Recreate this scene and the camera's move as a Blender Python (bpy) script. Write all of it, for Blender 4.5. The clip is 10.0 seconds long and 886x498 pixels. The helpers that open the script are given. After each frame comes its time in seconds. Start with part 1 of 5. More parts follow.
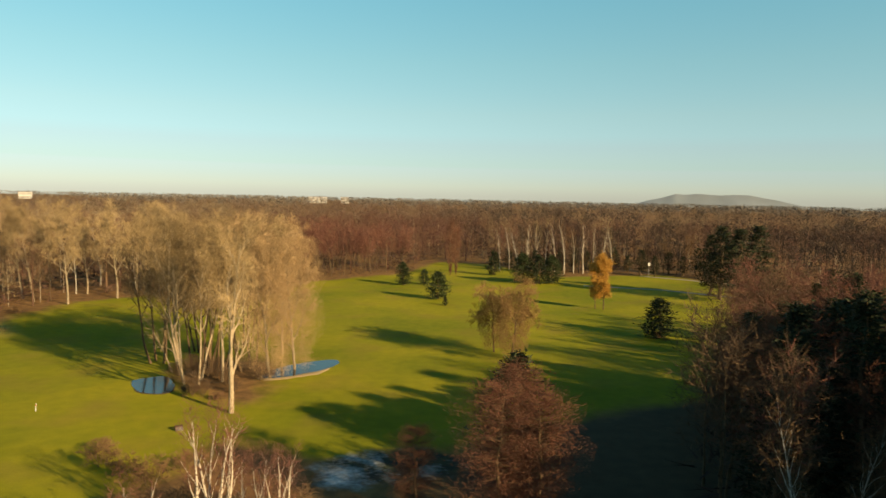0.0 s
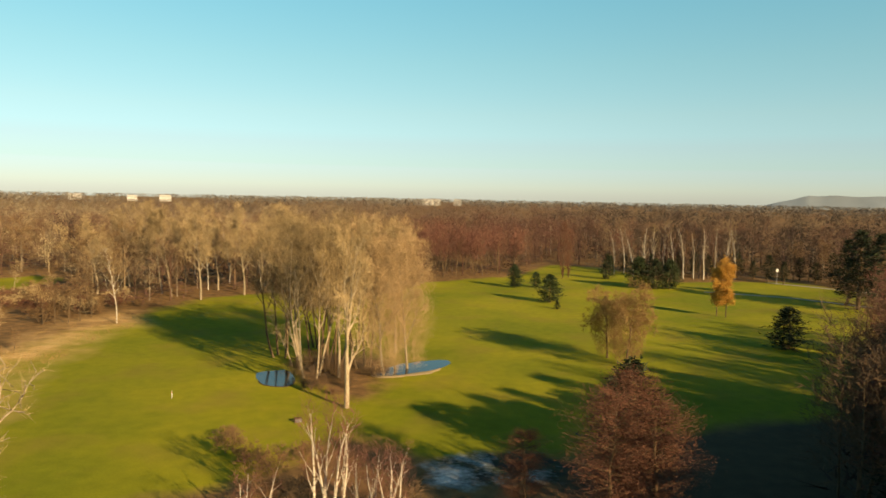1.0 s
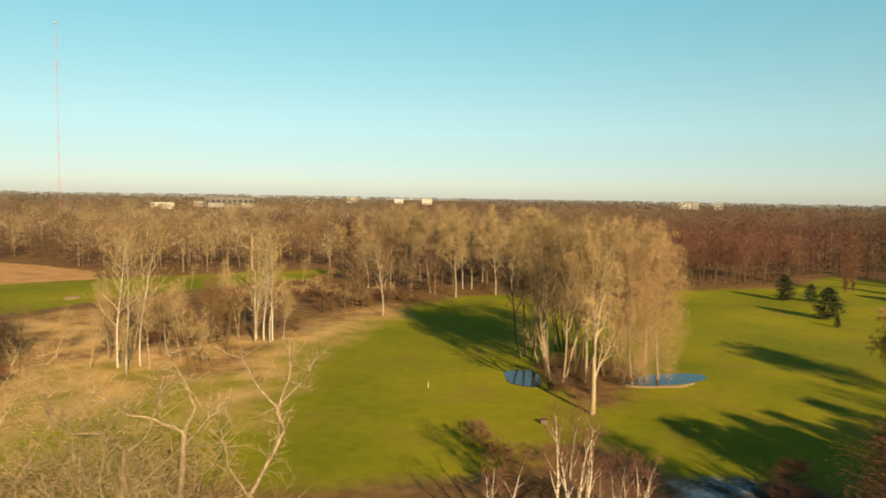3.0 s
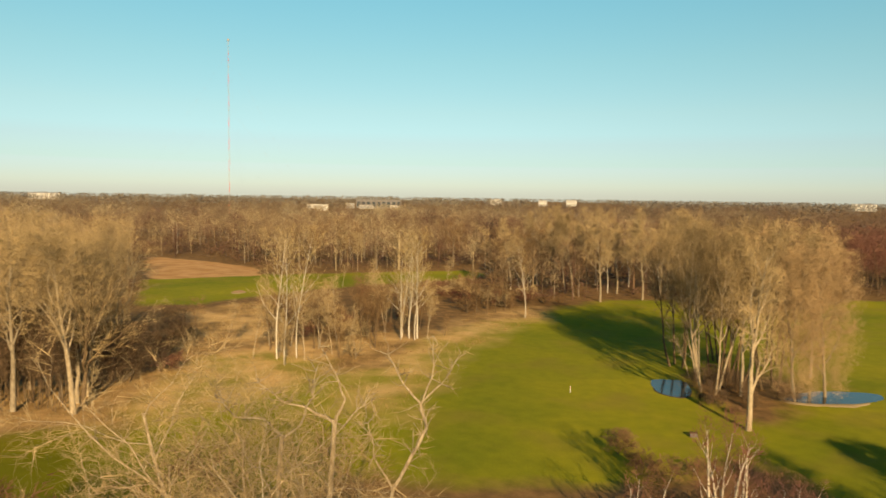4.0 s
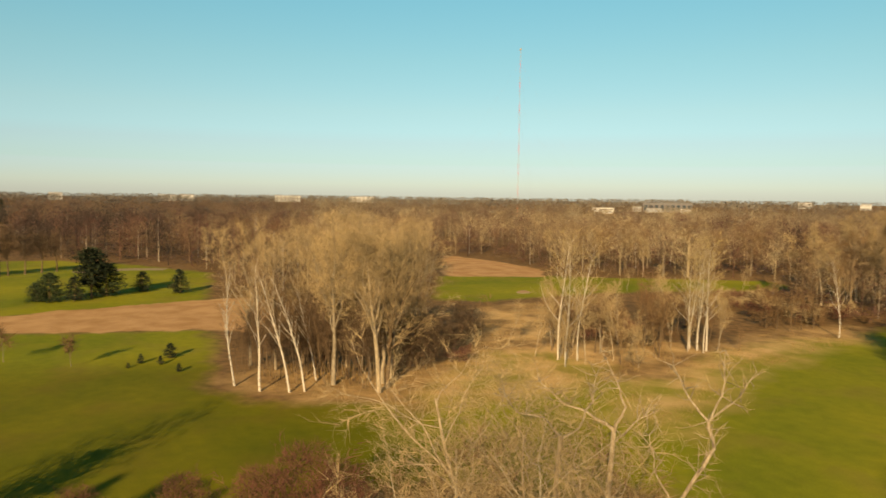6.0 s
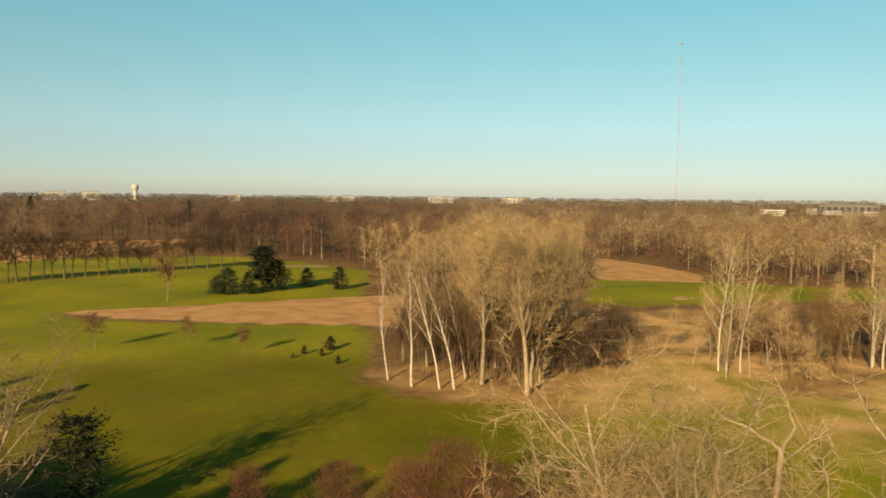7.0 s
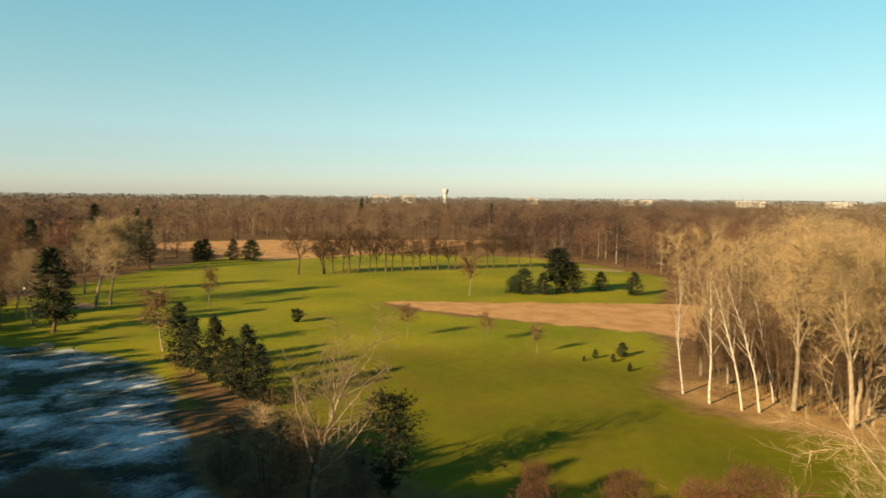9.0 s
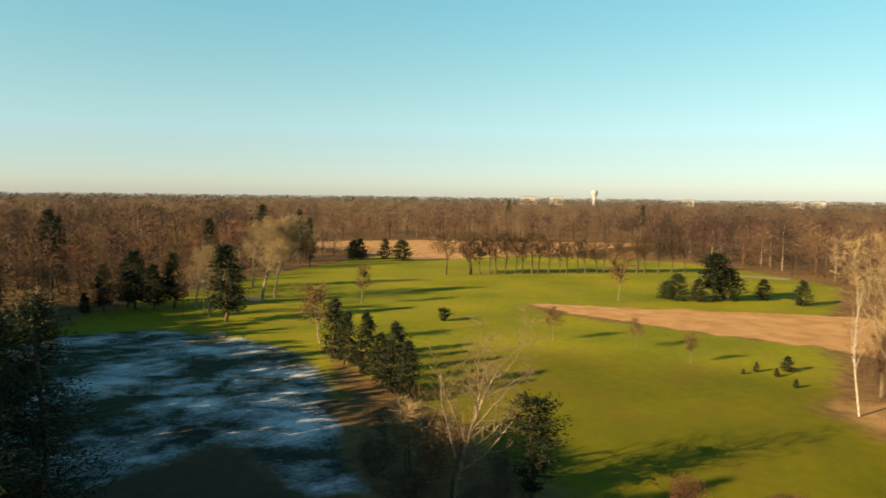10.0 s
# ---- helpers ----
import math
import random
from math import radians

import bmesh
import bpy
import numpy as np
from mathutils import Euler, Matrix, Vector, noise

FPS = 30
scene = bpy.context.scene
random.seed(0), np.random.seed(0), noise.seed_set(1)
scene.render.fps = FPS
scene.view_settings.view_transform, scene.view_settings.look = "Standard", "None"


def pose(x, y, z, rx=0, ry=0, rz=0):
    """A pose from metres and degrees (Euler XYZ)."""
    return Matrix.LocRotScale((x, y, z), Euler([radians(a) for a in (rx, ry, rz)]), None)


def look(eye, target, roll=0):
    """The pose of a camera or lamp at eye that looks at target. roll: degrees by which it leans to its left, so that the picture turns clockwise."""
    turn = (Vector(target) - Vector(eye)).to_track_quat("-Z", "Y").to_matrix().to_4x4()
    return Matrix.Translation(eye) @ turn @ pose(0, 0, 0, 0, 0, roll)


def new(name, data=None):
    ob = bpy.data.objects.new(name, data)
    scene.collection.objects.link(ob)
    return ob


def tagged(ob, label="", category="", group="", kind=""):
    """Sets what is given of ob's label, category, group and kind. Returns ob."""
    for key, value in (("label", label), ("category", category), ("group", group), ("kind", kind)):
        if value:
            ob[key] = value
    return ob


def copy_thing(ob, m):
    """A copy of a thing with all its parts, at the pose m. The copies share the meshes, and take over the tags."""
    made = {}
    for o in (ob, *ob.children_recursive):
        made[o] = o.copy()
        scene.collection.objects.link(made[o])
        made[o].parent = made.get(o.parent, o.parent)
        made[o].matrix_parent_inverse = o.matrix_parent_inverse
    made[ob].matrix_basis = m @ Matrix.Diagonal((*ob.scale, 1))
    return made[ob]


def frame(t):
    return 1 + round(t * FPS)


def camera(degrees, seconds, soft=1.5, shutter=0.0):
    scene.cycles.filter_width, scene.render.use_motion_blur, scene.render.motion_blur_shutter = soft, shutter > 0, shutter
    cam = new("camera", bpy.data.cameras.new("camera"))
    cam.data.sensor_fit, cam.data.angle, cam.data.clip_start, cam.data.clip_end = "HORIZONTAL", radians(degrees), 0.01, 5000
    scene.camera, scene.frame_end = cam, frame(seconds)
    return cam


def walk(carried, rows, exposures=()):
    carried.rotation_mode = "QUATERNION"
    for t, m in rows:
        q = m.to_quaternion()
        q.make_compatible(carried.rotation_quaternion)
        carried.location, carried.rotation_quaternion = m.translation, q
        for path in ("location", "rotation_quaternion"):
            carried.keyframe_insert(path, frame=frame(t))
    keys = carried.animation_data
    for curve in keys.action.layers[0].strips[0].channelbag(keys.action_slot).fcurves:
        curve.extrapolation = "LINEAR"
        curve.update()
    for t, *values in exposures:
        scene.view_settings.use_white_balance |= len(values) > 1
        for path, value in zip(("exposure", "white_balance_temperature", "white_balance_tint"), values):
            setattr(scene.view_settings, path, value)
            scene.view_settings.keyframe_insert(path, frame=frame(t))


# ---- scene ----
cam = camera(64.96, 10.0, soft=1.5, shutter=0.25)
PATH = [
    (0, pose(0, 0, 30, 85.76, -1.17, 0.00)),
    (0.5, pose(0, 0, 30, 85.77, -1.07, 4.23)),
    (1, pose(0, 0, 30, 85.76, -1.08, 9.20)),
    (1.5, pose(0, 0, 30, 85.74, -1.05, 13.67)),
    (2, pose(0, 0, 30, 85.73, -1.08, 19.12)),
    (2.5, pose(0, 0, 30, 85.70, -1.06, 24.05)),
    (4, pose(0, 0, 30, 85.64, -0.82, 41.34)),
    (4.5, pose(0, 0, 30, 85.62, -0.80, 46.71)),
    (5, pose(0, 0, 30, 85.60, -0.80, 52.94)),
    (5.5, pose(0, 0, 30, 85.60, -0.76, 58.47)),
    (7, pose(0, 0, 30, 85.56, -0.63, 76.82)),
    (7.5, pose(0, 0, 30, 85.55, -0.61, 82.41)),
    (8, pose(0, 0, 30, 85.56, -0.61, 88.77)),
    (8.5, pose(0, 0, 30, 85.58, -0.64, 94.41)),
    (9, pose(0, 0, 30, 85.58, -0.62, 100.79)),
    (9.5, pose(0, 0, 30, 85.57, -0.66, 106.40)),
    (10, pose(0, 0, 30, 85.58, -0.66, 112.85)),
]
walk(cam, PATH, exposures=[(0, 1.23), (1, 1.29), (2.5, 1.24), (5.2, 1.03), (7.2, 1.05), (9, 1.36), (10, 1.46)])

# ---- light ----
SUN_TURN, SUN_HEIGHT = 232.5, 20.5      # degrees, counterclockwise from +y; above the horizon
world = bpy.data.worlds.new("sky")
scene.world = world
world.use_nodes = True
wn = world.node_tree.nodes
sky = wn.new("ShaderNodeTexSky")
sky.sky_type = "NISHITA"
sky.sun_disc = False
sky.sun_elevation, sky.sun_rotation = radians(SUN_HEIGHT), radians(360 - SUN_TURN)
sky.air_density, sky.dust_density, sky.ozone_density = 1.0, 0.3, 0.6
haze = wn.new("ShaderNodeGamma")                # thin haze evens the sky out
haze.inputs["Gamma"].default_value = 0.73
air = wn.new("ShaderNodeMix")                   # clear cold air: a cooler, slightly greener blue
air.data_type, air.blend_type = "RGBA", "MULTIPLY"
air.inputs[0].default_value, air.inputs[7].default_value = 1.0, (0.90, 1.02, 1.13, 1)
tone = wn.new("ShaderNodeHueSaturation")
tone.inputs["Hue"].default_value, tone.inputs["Saturation"].default_value, tone.inputs["Value"].default_value = 0.468, 1.20, 1.02
world.node_tree.links.new(sky.outputs[0], haze.inputs["Color"])
world.node_tree.links.new(haze.outputs[0], air.inputs[6])
world.node_tree.links.new(air.outputs[2], tone.inputs["Color"])
up = wn.new("ShaderNodeSeparateXYZ")             # grey winter mist low down, clear cyan higher up
mist = wn.new("ShaderNodeValToRGB")
for i, (p, c) in enumerate(((0.0, (0.88, 0.93, 1.0)), (0.03, (0.87, 0.94, 1.03)), (0.07, (0.95, 0.97, 1.0)), (0.116, (1.06, 1.0, 0.94)), (0.185, (1.06, 1.05, 0.95)), (0.27, (0.99, 1.10, 1.02)), (0.75, (0.46, 0.56, 0.62)))):
    e = mist.color_ramp.elements[i] if i < 2 else mist.color_ramp.elements.new(p)
    e.position, e.color = p, (*c, 1)
veil = wn.new("ShaderNodeMix")
veil.data_type, veil.blend_type = "RGBA", "MULTIPLY"
veil.inputs[0].default_value = 1.0
world.node_tree.links.new(wn.new("ShaderNodeTexCoord").outputs["Generated"], up.inputs[0])
world.node_tree.links.new(up.outputs["Z"], mist.inputs[0])
world.node_tree.links.new(tone.outputs[0], veil.inputs[6])
world.node_tree.links.new(mist.outputs[0], veil.inputs[7])
world.node_tree.links.new(veil.outputs[2], wn["Background"].inputs[0])
wn["Background"].inputs[1].default_value = 0.075
sun = new("sun", bpy.data.lights.new("sun", "SUN"))
sun.data.energy, sun.data.angle, sun.data.color = 4.8, radians(0.6), (1.0, 0.72, 0.37)
sun_way = Vector((-math.sin(radians(SUN_TURN)) * math.cos(radians(SUN_HEIGHT)),
                  math.cos(radians(SUN_TURN)) * math.cos(radians(SUN_HEIGHT)), math.sin(radians(SUN_HEIGHT))))
sun.matrix_world = look(sun_way * 200, (0, 0, 0))


# ---- materials ----
def shader(name, rough=0.9):
    m = bpy.data.materials.new(name)
    m.use_nodes = True
    n, l = m.node_tree.nodes, m.node_tree.links
    b = n["Principled BSDF"]
    b.inputs["Roughness"].default_value = rough
    b.inputs["Specular IOR Level"].default_value = 0.08
    return m, n, l, b


def noise_node(n, l, scale, detail=4, coord=None):
    k = n.new("ShaderNodeTexNoise")
    k.inputs["Scale"].default_value, k.inputs["Detail"].default_value = scale, detail
    if coord is not None:
        l.new(coord, k.inputs["Vector"])
    return k.outputs["Fac"]


def ramp(n, l, fac, stops):
    r = n.new("ShaderNodeValToRGB")
    e = r.color_ramp.elements
    while len(e) < len(stops):
        e.new(0.5)
    for i, (p, c) in enumerate(stops):
        e[i].position, e[i].color = p, (*c, 1)
    l.new(fac, r.inputs[0])
    return r.outputs[0]


def calc(n, l, op, a, b):
    k = n.new("ShaderNodeMath")
    k.operation = op
    for i, v in enumerate((a, b)):
        if isinstance(v, (int, float)):
            k.inputs[i].default_value = v
        else:
            l.new(v, k.inputs[i])
    return k.outputs[0]


def mix(n, l, fac, a, b, mode="MIX"):
    k = n.new("ShaderNodeMix")
    k.data_type, k.blend_type = "RGBA", mode
    for i, v in ((0, fac), (6, a), (7, b)):
        if isinstance(v, (int, float)):
            k.inputs[i].default_value = v
        elif isinstance(v, tuple):
            k.inputs[i].default_value = (*v, 1)
        else:
            l.new(v, k.inputs[i])
    return k.outputs[2]


def bump(n, l, b, height, strength, distance):
    k = n.new("ShaderNodeBump")
    k.inputs["Strength"].default_value, k.inputs["Distance"].default_value = strength, distance
    l.new(height, k.inputs["Height"])
    l.new(k.outputs[0], b.inputs["Normal"])


def bark(name, light, dark, scale=3.0, bands=False):
    """Bark: streaks along the stem, or dark bands across it, and a tint of its own for each tree."""
    m, n, l, b = shader(name, 0.9)
    co = n.new("ShaderNodeTexCoord").outputs["Object"]
    mp = n.new("ShaderNodeMapping")
    mp.inputs["Scale"].default_value = (1, 1, 4) if bands else (3, 3, 0.5)
    l.new(co, mp.inputs["Vector"])
    f = noise_node(n, l, scale, 6, mp.outputs[0])
    lo = (0.36, 0.45) if bands else (0.3, 0.65)
    c = ramp(n, l, f, [(lo[0], dark), (lo[1], light)])
    info = n.new("ShaderNodeObjectInfo").outputs["Random"]
    c = mix(n, l, 1.0, c, ramp(n, l, info, [(0, (0.75, 0.75, 0.75)), (1, (1.1, 1.06, 1.0))]), "MULTIPLY")
    l.new(c, b.inputs["Base Color"])
    bump(n, l, b, f, 0.6, 0.03)
    return m


def leaf(name, a, c, rough=0.85, through_light=0.0):
    """Twigs, needles and leaves: a colour for each piece between two, and a tint for each plant."""
    m, n, l, b = shader(name, rough)
    g = n.new("ShaderNodeNewGeometry").outputs["Random Per Island"]
    col = ramp(n, l, g, [(0, a), (1, c)])
    info = n.new("ShaderNodeObjectInfo").outputs["Random"]
    col = mix(n, l, 1.0, col, ramp(n, l, info, [(0, (0.8, 0.78, 0.76)), (1, (1.15, 1.12, 1.05))]), "MULTIPLY")
    l.new(col, b.inputs["Base Color"])
    if through_light:
        t = n.new("ShaderNodeBsdfTranslucent")
        l.new(col, t.inputs[0])
        s = n.new("ShaderNodeMixShader")
        s.inputs[0].default_value = through_light
        l.new(b.outputs[0], s.inputs[1]), l.new(t.outputs[0], s.inputs[2])
        l.new(s.outputs[0], n["Material Output"].inputs[0])
    return m


def wood_stuff(name, colours, spread=0.4):
    """Woods far off: a colour for each tree from the mesh's own tint."""
    m, n, l, b = shader(name, 0.9)
    at = n.new("ShaderNodeAttribute")
    at.attribute_name = "tint"
    c = ramp(n, l, at.outputs["Fac"], [(i / (len(colours) - 1), k) for i, k in enumerate(colours)])
    g = n.new("ShaderNodeNewGeometry").outputs["Random Per Island"]
    c = mix(n, l, 1.0, c, ramp(n, l, g, [(0, (1 - spread, 1 - spread * 1.05, 1 - spread * 1.1)), (1, (1 + spread * 0.9, 1 + spread * 0.8, 1 + spread * 0.65))]), "MULTIPLY")
    l.new(c, b.inputs["Base Color"])
    return m


def plain(name, colour, rough=0.7, metal=0.0, scale=2.0):
    m, n, l, b = shader(name, rough)
    co = n.new("ShaderNodeTexCoord").outputs["Object"]
    f = noise_node(n, l, scale, 5, co)
    d = tuple(v * 0.78 for v in colour)
    l.new(ramp(n, l, f, [(0.3, d), (0.65, colour)]), b.inputs["Base Color"])
    b.inputs["Metallic"].default_value = metal
    return m


BARK_POPLAR = bark("poplar bark", (0.34, 0.285, 0.205), (0.14, 0.105, 0.07))
BARK_BIRCH = bark("birch bark", (0.50, 0.455, 0.39), (0.10, 0.08, 0.062), 2.2, True)
BARK_BROWN = bark("brown bark", (0.149, 0.105, 0.062), (0.062, 0.043, 0.028))
BARK_PALE = bark("dead pale wood", (0.40, 0.335, 0.245), (0.18, 0.138, 0.088))
BARK_STEM = bark("woodland stems", (0.34, 0.285, 0.215), (0.10, 0.075, 0.055), 0.05)
TWIG_TAN = leaf("tan twigs", (0.215, 0.159, 0.084), (0.36, 0.273, 0.153))
TWIG_VEIL = leaf("pale tan twigs", (0.31, 0.21, 0.11), (0.46, 0.33, 0.185))
TWIG_BROWN = leaf("brown twigs", (0.099, 0.062, 0.031), (0.186, 0.118, 0.062))
TWIG_DARK = leaf("dark grey-brown twigs", (0.062, 0.042, 0.028), (0.124, 0.084, 0.053))
STRAW_BLADES = leaf("dry grass blades", (0.15, 0.10, 0.04), (0.29, 0.195, 0.082))
TWIG_RED = leaf("reddish twigs", (0.078, 0.036, 0.025), (0.150, 0.072, 0.048))
TWIG_ALDER = leaf("alder twigs", (0.105, 0.050, 0.040), (0.19, 0.090, 0.068))
TWIG_PALE = leaf("pale twigs", (0.223, 0.167, 0.081), (0.341, 0.267, 0.136))
TWIG_DULL = leaf("dull brown twigs", (0.125, 0.092, 0.05), (0.235, 0.175, 0.095))
TWIG_GOLD = leaf("golden willow twigs", (0.19, 0.115, 0.045), (0.32, 0.21, 0.09))
LEAF_ORANGE = leaf("orange autumn leaves", (0.42, 0.225, 0.04), (0.56, 0.33, 0.08), 0.7, 0.25)
LEAF_DRY = leaf("dry brown leaves", (0.124, 0.071, 0.031), (0.211, 0.124, 0.056), 0.8, 0.15)
NEEDLE = leaf("dark green needles", (0.012, 0.018, 0.011), (0.034, 0.044, 0.022), 0.7)
NEEDLE_LIGHT = leaf("green needles", (0.02, 0.03, 0.014), (0.045, 0.06, 0.026), 0.7)
WOOD_NEAR = wood_stuff("brown winter wood", [(0.030, 0.024, 0.022), (0.095, 0.048, 0.038), (0.125, 0.083, 0.052), (0.19, 0.142, 0.085), (0.31, 0.25, 0.155)], 0.28)
# distance haze is put into these two colour sets: greyer and flatter
WOOD_FAR = wood_stuff("distant winter wood greyed with haze", [(0.045, 0.037, 0.031), (0.095, 0.060, 0.048), (0.125, 0.093, 0.063), (0.17, 0.135, 0.088), (0.25, 0.205, 0.135)], 0.16)
WOOD_RIM = wood_stuff("far wood with haze in its colour", [(0.105, 0.095, 0.085), (0.135, 0.120, 0.102), (0.165, 0.146, 0.118)], 0.06)
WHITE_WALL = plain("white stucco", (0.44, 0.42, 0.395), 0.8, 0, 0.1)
GREY_WALL = plain("grey sheet cladding", (0.32, 0.31, 0.30), 0.6, 0, 0.1)
DARK_ROOF = plain("dark roofing", (0.14, 0.13, 0.13), 0.8, 0, 0.1)
GLASS_DARK = plain("dark window glass", (0.04, 0.05, 0.06), 0.2, 0, 0.5)
RED_PAINT = plain("red mast paint", (0.55, 0.12, 0.08), 0.6, 0, 0.2)
WHITE_PAINT = plain("white paint", (0.62, 0.60, 0.56), 0.5)
SAND = plain("bunker sand", (0.36, 0.22, 0.115), 0.95, 0, 0.7)
DARK_MUD = plain("dark wet bank", (0.074, 0.056, 0.031), 0.9, 0, 0.9)
MUD = plain("muddy bank", (0.279, 0.211, 0.118), 0.95, 0, 0.9)
GRAVEL = plain("pale gravel", (0.260, 0.236, 0.198), 0.95, 0, 1.5)
FLAG_CLOTH = plain("yellow cloth", (0.7, 0.55, 0.1), 0.8)
# the hill's blue is distance haze painted into its colour
HILL = plain("hill coloured with distance haze", (0.20, 0.23, 0.26), 1.0, 0, 0.004)


def ground_material():
    m, n, l, b = shader("turf, straw, leaf litter and frost", 0.95)
    co = n.new("ShaderNodeTexCoord").outputs["Object"]

    def zone(name, wobble, size, soft):
        at = n.new("ShaderNodeAttribute")
        at.attribute_name = name
        w = calc(n, l, "MULTIPLY", calc(n, l, "SUBTRACT", noise_node(n, l, size, 5, co), 0.5), wobble)
        d = calc(n, l, "ADD", at.outputs["Fac"], w)
        r = n.new("ShaderNodeMapRange")
        r.inputs["From Min"].default_value, r.inputs["From Max"].default_value = -soft, soft
        l.new(d, r.inputs["Value"])
        return r.outputs[0]

    broad, fine, tiny = noise_node(n, l, 0.035, 3, co), noise_node(n, l, 0.5, 6, co), noise_node(n, l, 5.0, 4, co)
    litter = mix(n, l, broad, (0.09, 0.054, 0.023), (0.23, 0.137, 0.058))
    litter = mix(n, l, 1.0, litter, ramp(n, l, fine, [(0.3, (0.6, 0.6, 0.6)), (0.7, (1.3, 1.25, 1.2))]), "MULTIPLY")
    turf = mix(n, l, ramp(n, l, broad, [(0.35, (0, 0, 0)), (0.65, (1, 1, 1))]), (0.132, 0.146, 0.006), (0.222, 0.203, 0.009))
    turf = mix(n, l, 1.0, turf, ramp(n, l, fine, [(0.3, (0.86, 0.89, 0.87)), (0.7, (1.10, 1.08, 1.06))]), "MULTIPLY")
    worn = ramp(n, l, noise_node(n, l, 0.09, 6, co), [(0.50, (0, 0, 0)), (0.76, (0.5, 0.5, 0.5))])
    turf = mix(n, l, worn, turf, (0.19, 0.13, 0.028))
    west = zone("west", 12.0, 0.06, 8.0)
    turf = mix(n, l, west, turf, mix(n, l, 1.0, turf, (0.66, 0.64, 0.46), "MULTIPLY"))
    dry = zone("dry", 13.0, 0.09, 6.0)
    straw = mix(n, l, ramp(n, l, noise_node(n, l, 0.16, 6, co), [(0.35, (0, 0, 0)), (0.62, (1, 1, 1))]), (0.33, 0.178, 0.070), (0.44, 0.255, 0.112))
    # litter colour darkened inside the shade outlines, tree shade painted in
    litter = mix(n, l, zone("shade_soil", 6.0, 0.15, 3.0), litter, mix(n, l, fine, (0.045, 0.034, 0.021), (0.095, 0.068, 0.040)))
    col = mix(n, l, zone("turf", 9.0, 0.12, 2.2), litter, turf)
    tuft = ramp(n, l, noise_node(n, l, 0.13, 7, co), [(0.38, (0.2, 0.2, 0.2)), (0.60, (0.92, 0.92, 0.92))])
    col = mix(n, l, calc(n, l, "MULTIPLY", dry, tuft), col, mix(n, l, fine, (0.43, 0.265, 0.098), (0.62, 0.41, 0.185)))
    col = mix(n, l, zone("straw", 9.0, 0.12, 0.8), col, straw)
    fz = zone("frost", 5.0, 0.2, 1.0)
    mp = n.new("ShaderNodeMapping")
    mp.vector_type = "TEXTURE"
    mp.inputs["Rotation"].default_value = (0, 0, radians(128))
    mp.inputs["Scale"].default_value = (6, 4.2, 1)
    l.new(co, mp.inputs["Vector"])
    streak = noise_node(n, l, 1.0, 7, mp.outputs[0])
    streak.node.inputs["Distortion"].default_value = 0.8
    blot = noise_node(n, l, 0.07, 5, co)
    rime = calc(n, l, "ADD", calc(n, l, "ADD", calc(n, l, "MULTIPLY", streak, 0.5), calc(n, l, "MULTIPLY", blot, 0.8)), calc(n, l, "MULTIPLY", calc(n, l, "SUBTRACT", noise_node(n, l, 1.6, 5, co), 0.5), 0.22))
    patch = ramp(n, l, rime, [(0.58, (0, 0, 0)), (0.67, (0.3, 0.3, 0.3)), (0.82, (1, 1, 1))])
    # grass under the rime darkened and blued: shade and sky light in its colour
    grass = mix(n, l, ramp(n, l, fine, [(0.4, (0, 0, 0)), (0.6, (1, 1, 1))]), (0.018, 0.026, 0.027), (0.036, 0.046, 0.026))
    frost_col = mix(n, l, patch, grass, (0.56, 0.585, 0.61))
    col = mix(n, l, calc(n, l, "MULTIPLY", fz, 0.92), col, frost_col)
    col = mix(n, l, 1.0, col, ramp(n, l, tiny, [(0.3, (0.88, 0.88, 0.88)), (0.7, (1.09, 1.09, 1.09))]), "MULTIPLY")
    l.new(col, b.inputs["Base Color"])
    bump(n, l, b, calc(n, l, "ADD", fine, calc(n, l, "MULTIPLY", tiny, 0.3)), 0.12, 0.12)
    return m


def water_material():
    m, n, l, b = shader("still pond water", 0.12)
    b.inputs["Base Color"].default_value = (0.022, 0.022, 0.018, 1)
    b.inputs["Specular IOR Level"].default_value = 0.36
    co = n.new("ShaderNodeTexCoord").outputs["Object"]
    bump(n, l, b, noise_node(n, l, 1.5, 3, co), 0.06, 0.05)
    return m


GROUND, WATER = ground_material(), water_material()

# ---- plan ----
# outlines on the ground, in metres
# edge from (40, 104) to (6, 84) drawn along the wood's shadow
FAIR_EAST = [(-69, 18), (-78, 27), (-87, 37), (-89, 57), (-91, 75), (-86, 84), (-98, 108), (-101, 132), (-97, 143), (-100, 163), (-98, 186), (-83, 200), (-63, 171), (-46, 231), (-46, 239), (-15, 270), (-2, 322), (21, 316), (42, 268), (90, 284), (105, 256), (87, 204), (63, 152), (40, 104), (24, 97), (13, 90), (6, 84), (-11, 75), (-24, 83), (-33, 64), (-52, 50)]
FAIR_WEST = [(-118, -146), (-247, -162), (-318, -158), (-340, -100), (-342, -25), (-312, 8), (-271, 33), (-197, 23), (-187, -55), (-174, -43), (-159, 17), (-142, 18), (-111, 13), (-100, 17), (-93, 35), (-92, 36), (-78, 38), (-66, 22), (-67, 4), (-67, -15), (-76, -26), (-97, -50), (-118, -78), (-119, -96), (-103, -129)]
FAR_GREEN = [(-181, 84), (-233, 111), (-221, 145), (-198, 182), (-178, 218), (-158, 206), (-166, 176), (-173, 150), (-174, 123), (-172, 97)]
SHADY_TURF = [(-93, -136), (-110, -136), (-126, -82), (-103, -63), (-88, -54), (-77, -65), (-60, -78), (-67, -98)]
STRAW_REEDS = [(-233, 111), (-317, 152), (-274, 161), (-239, 160), (-217, 145)]
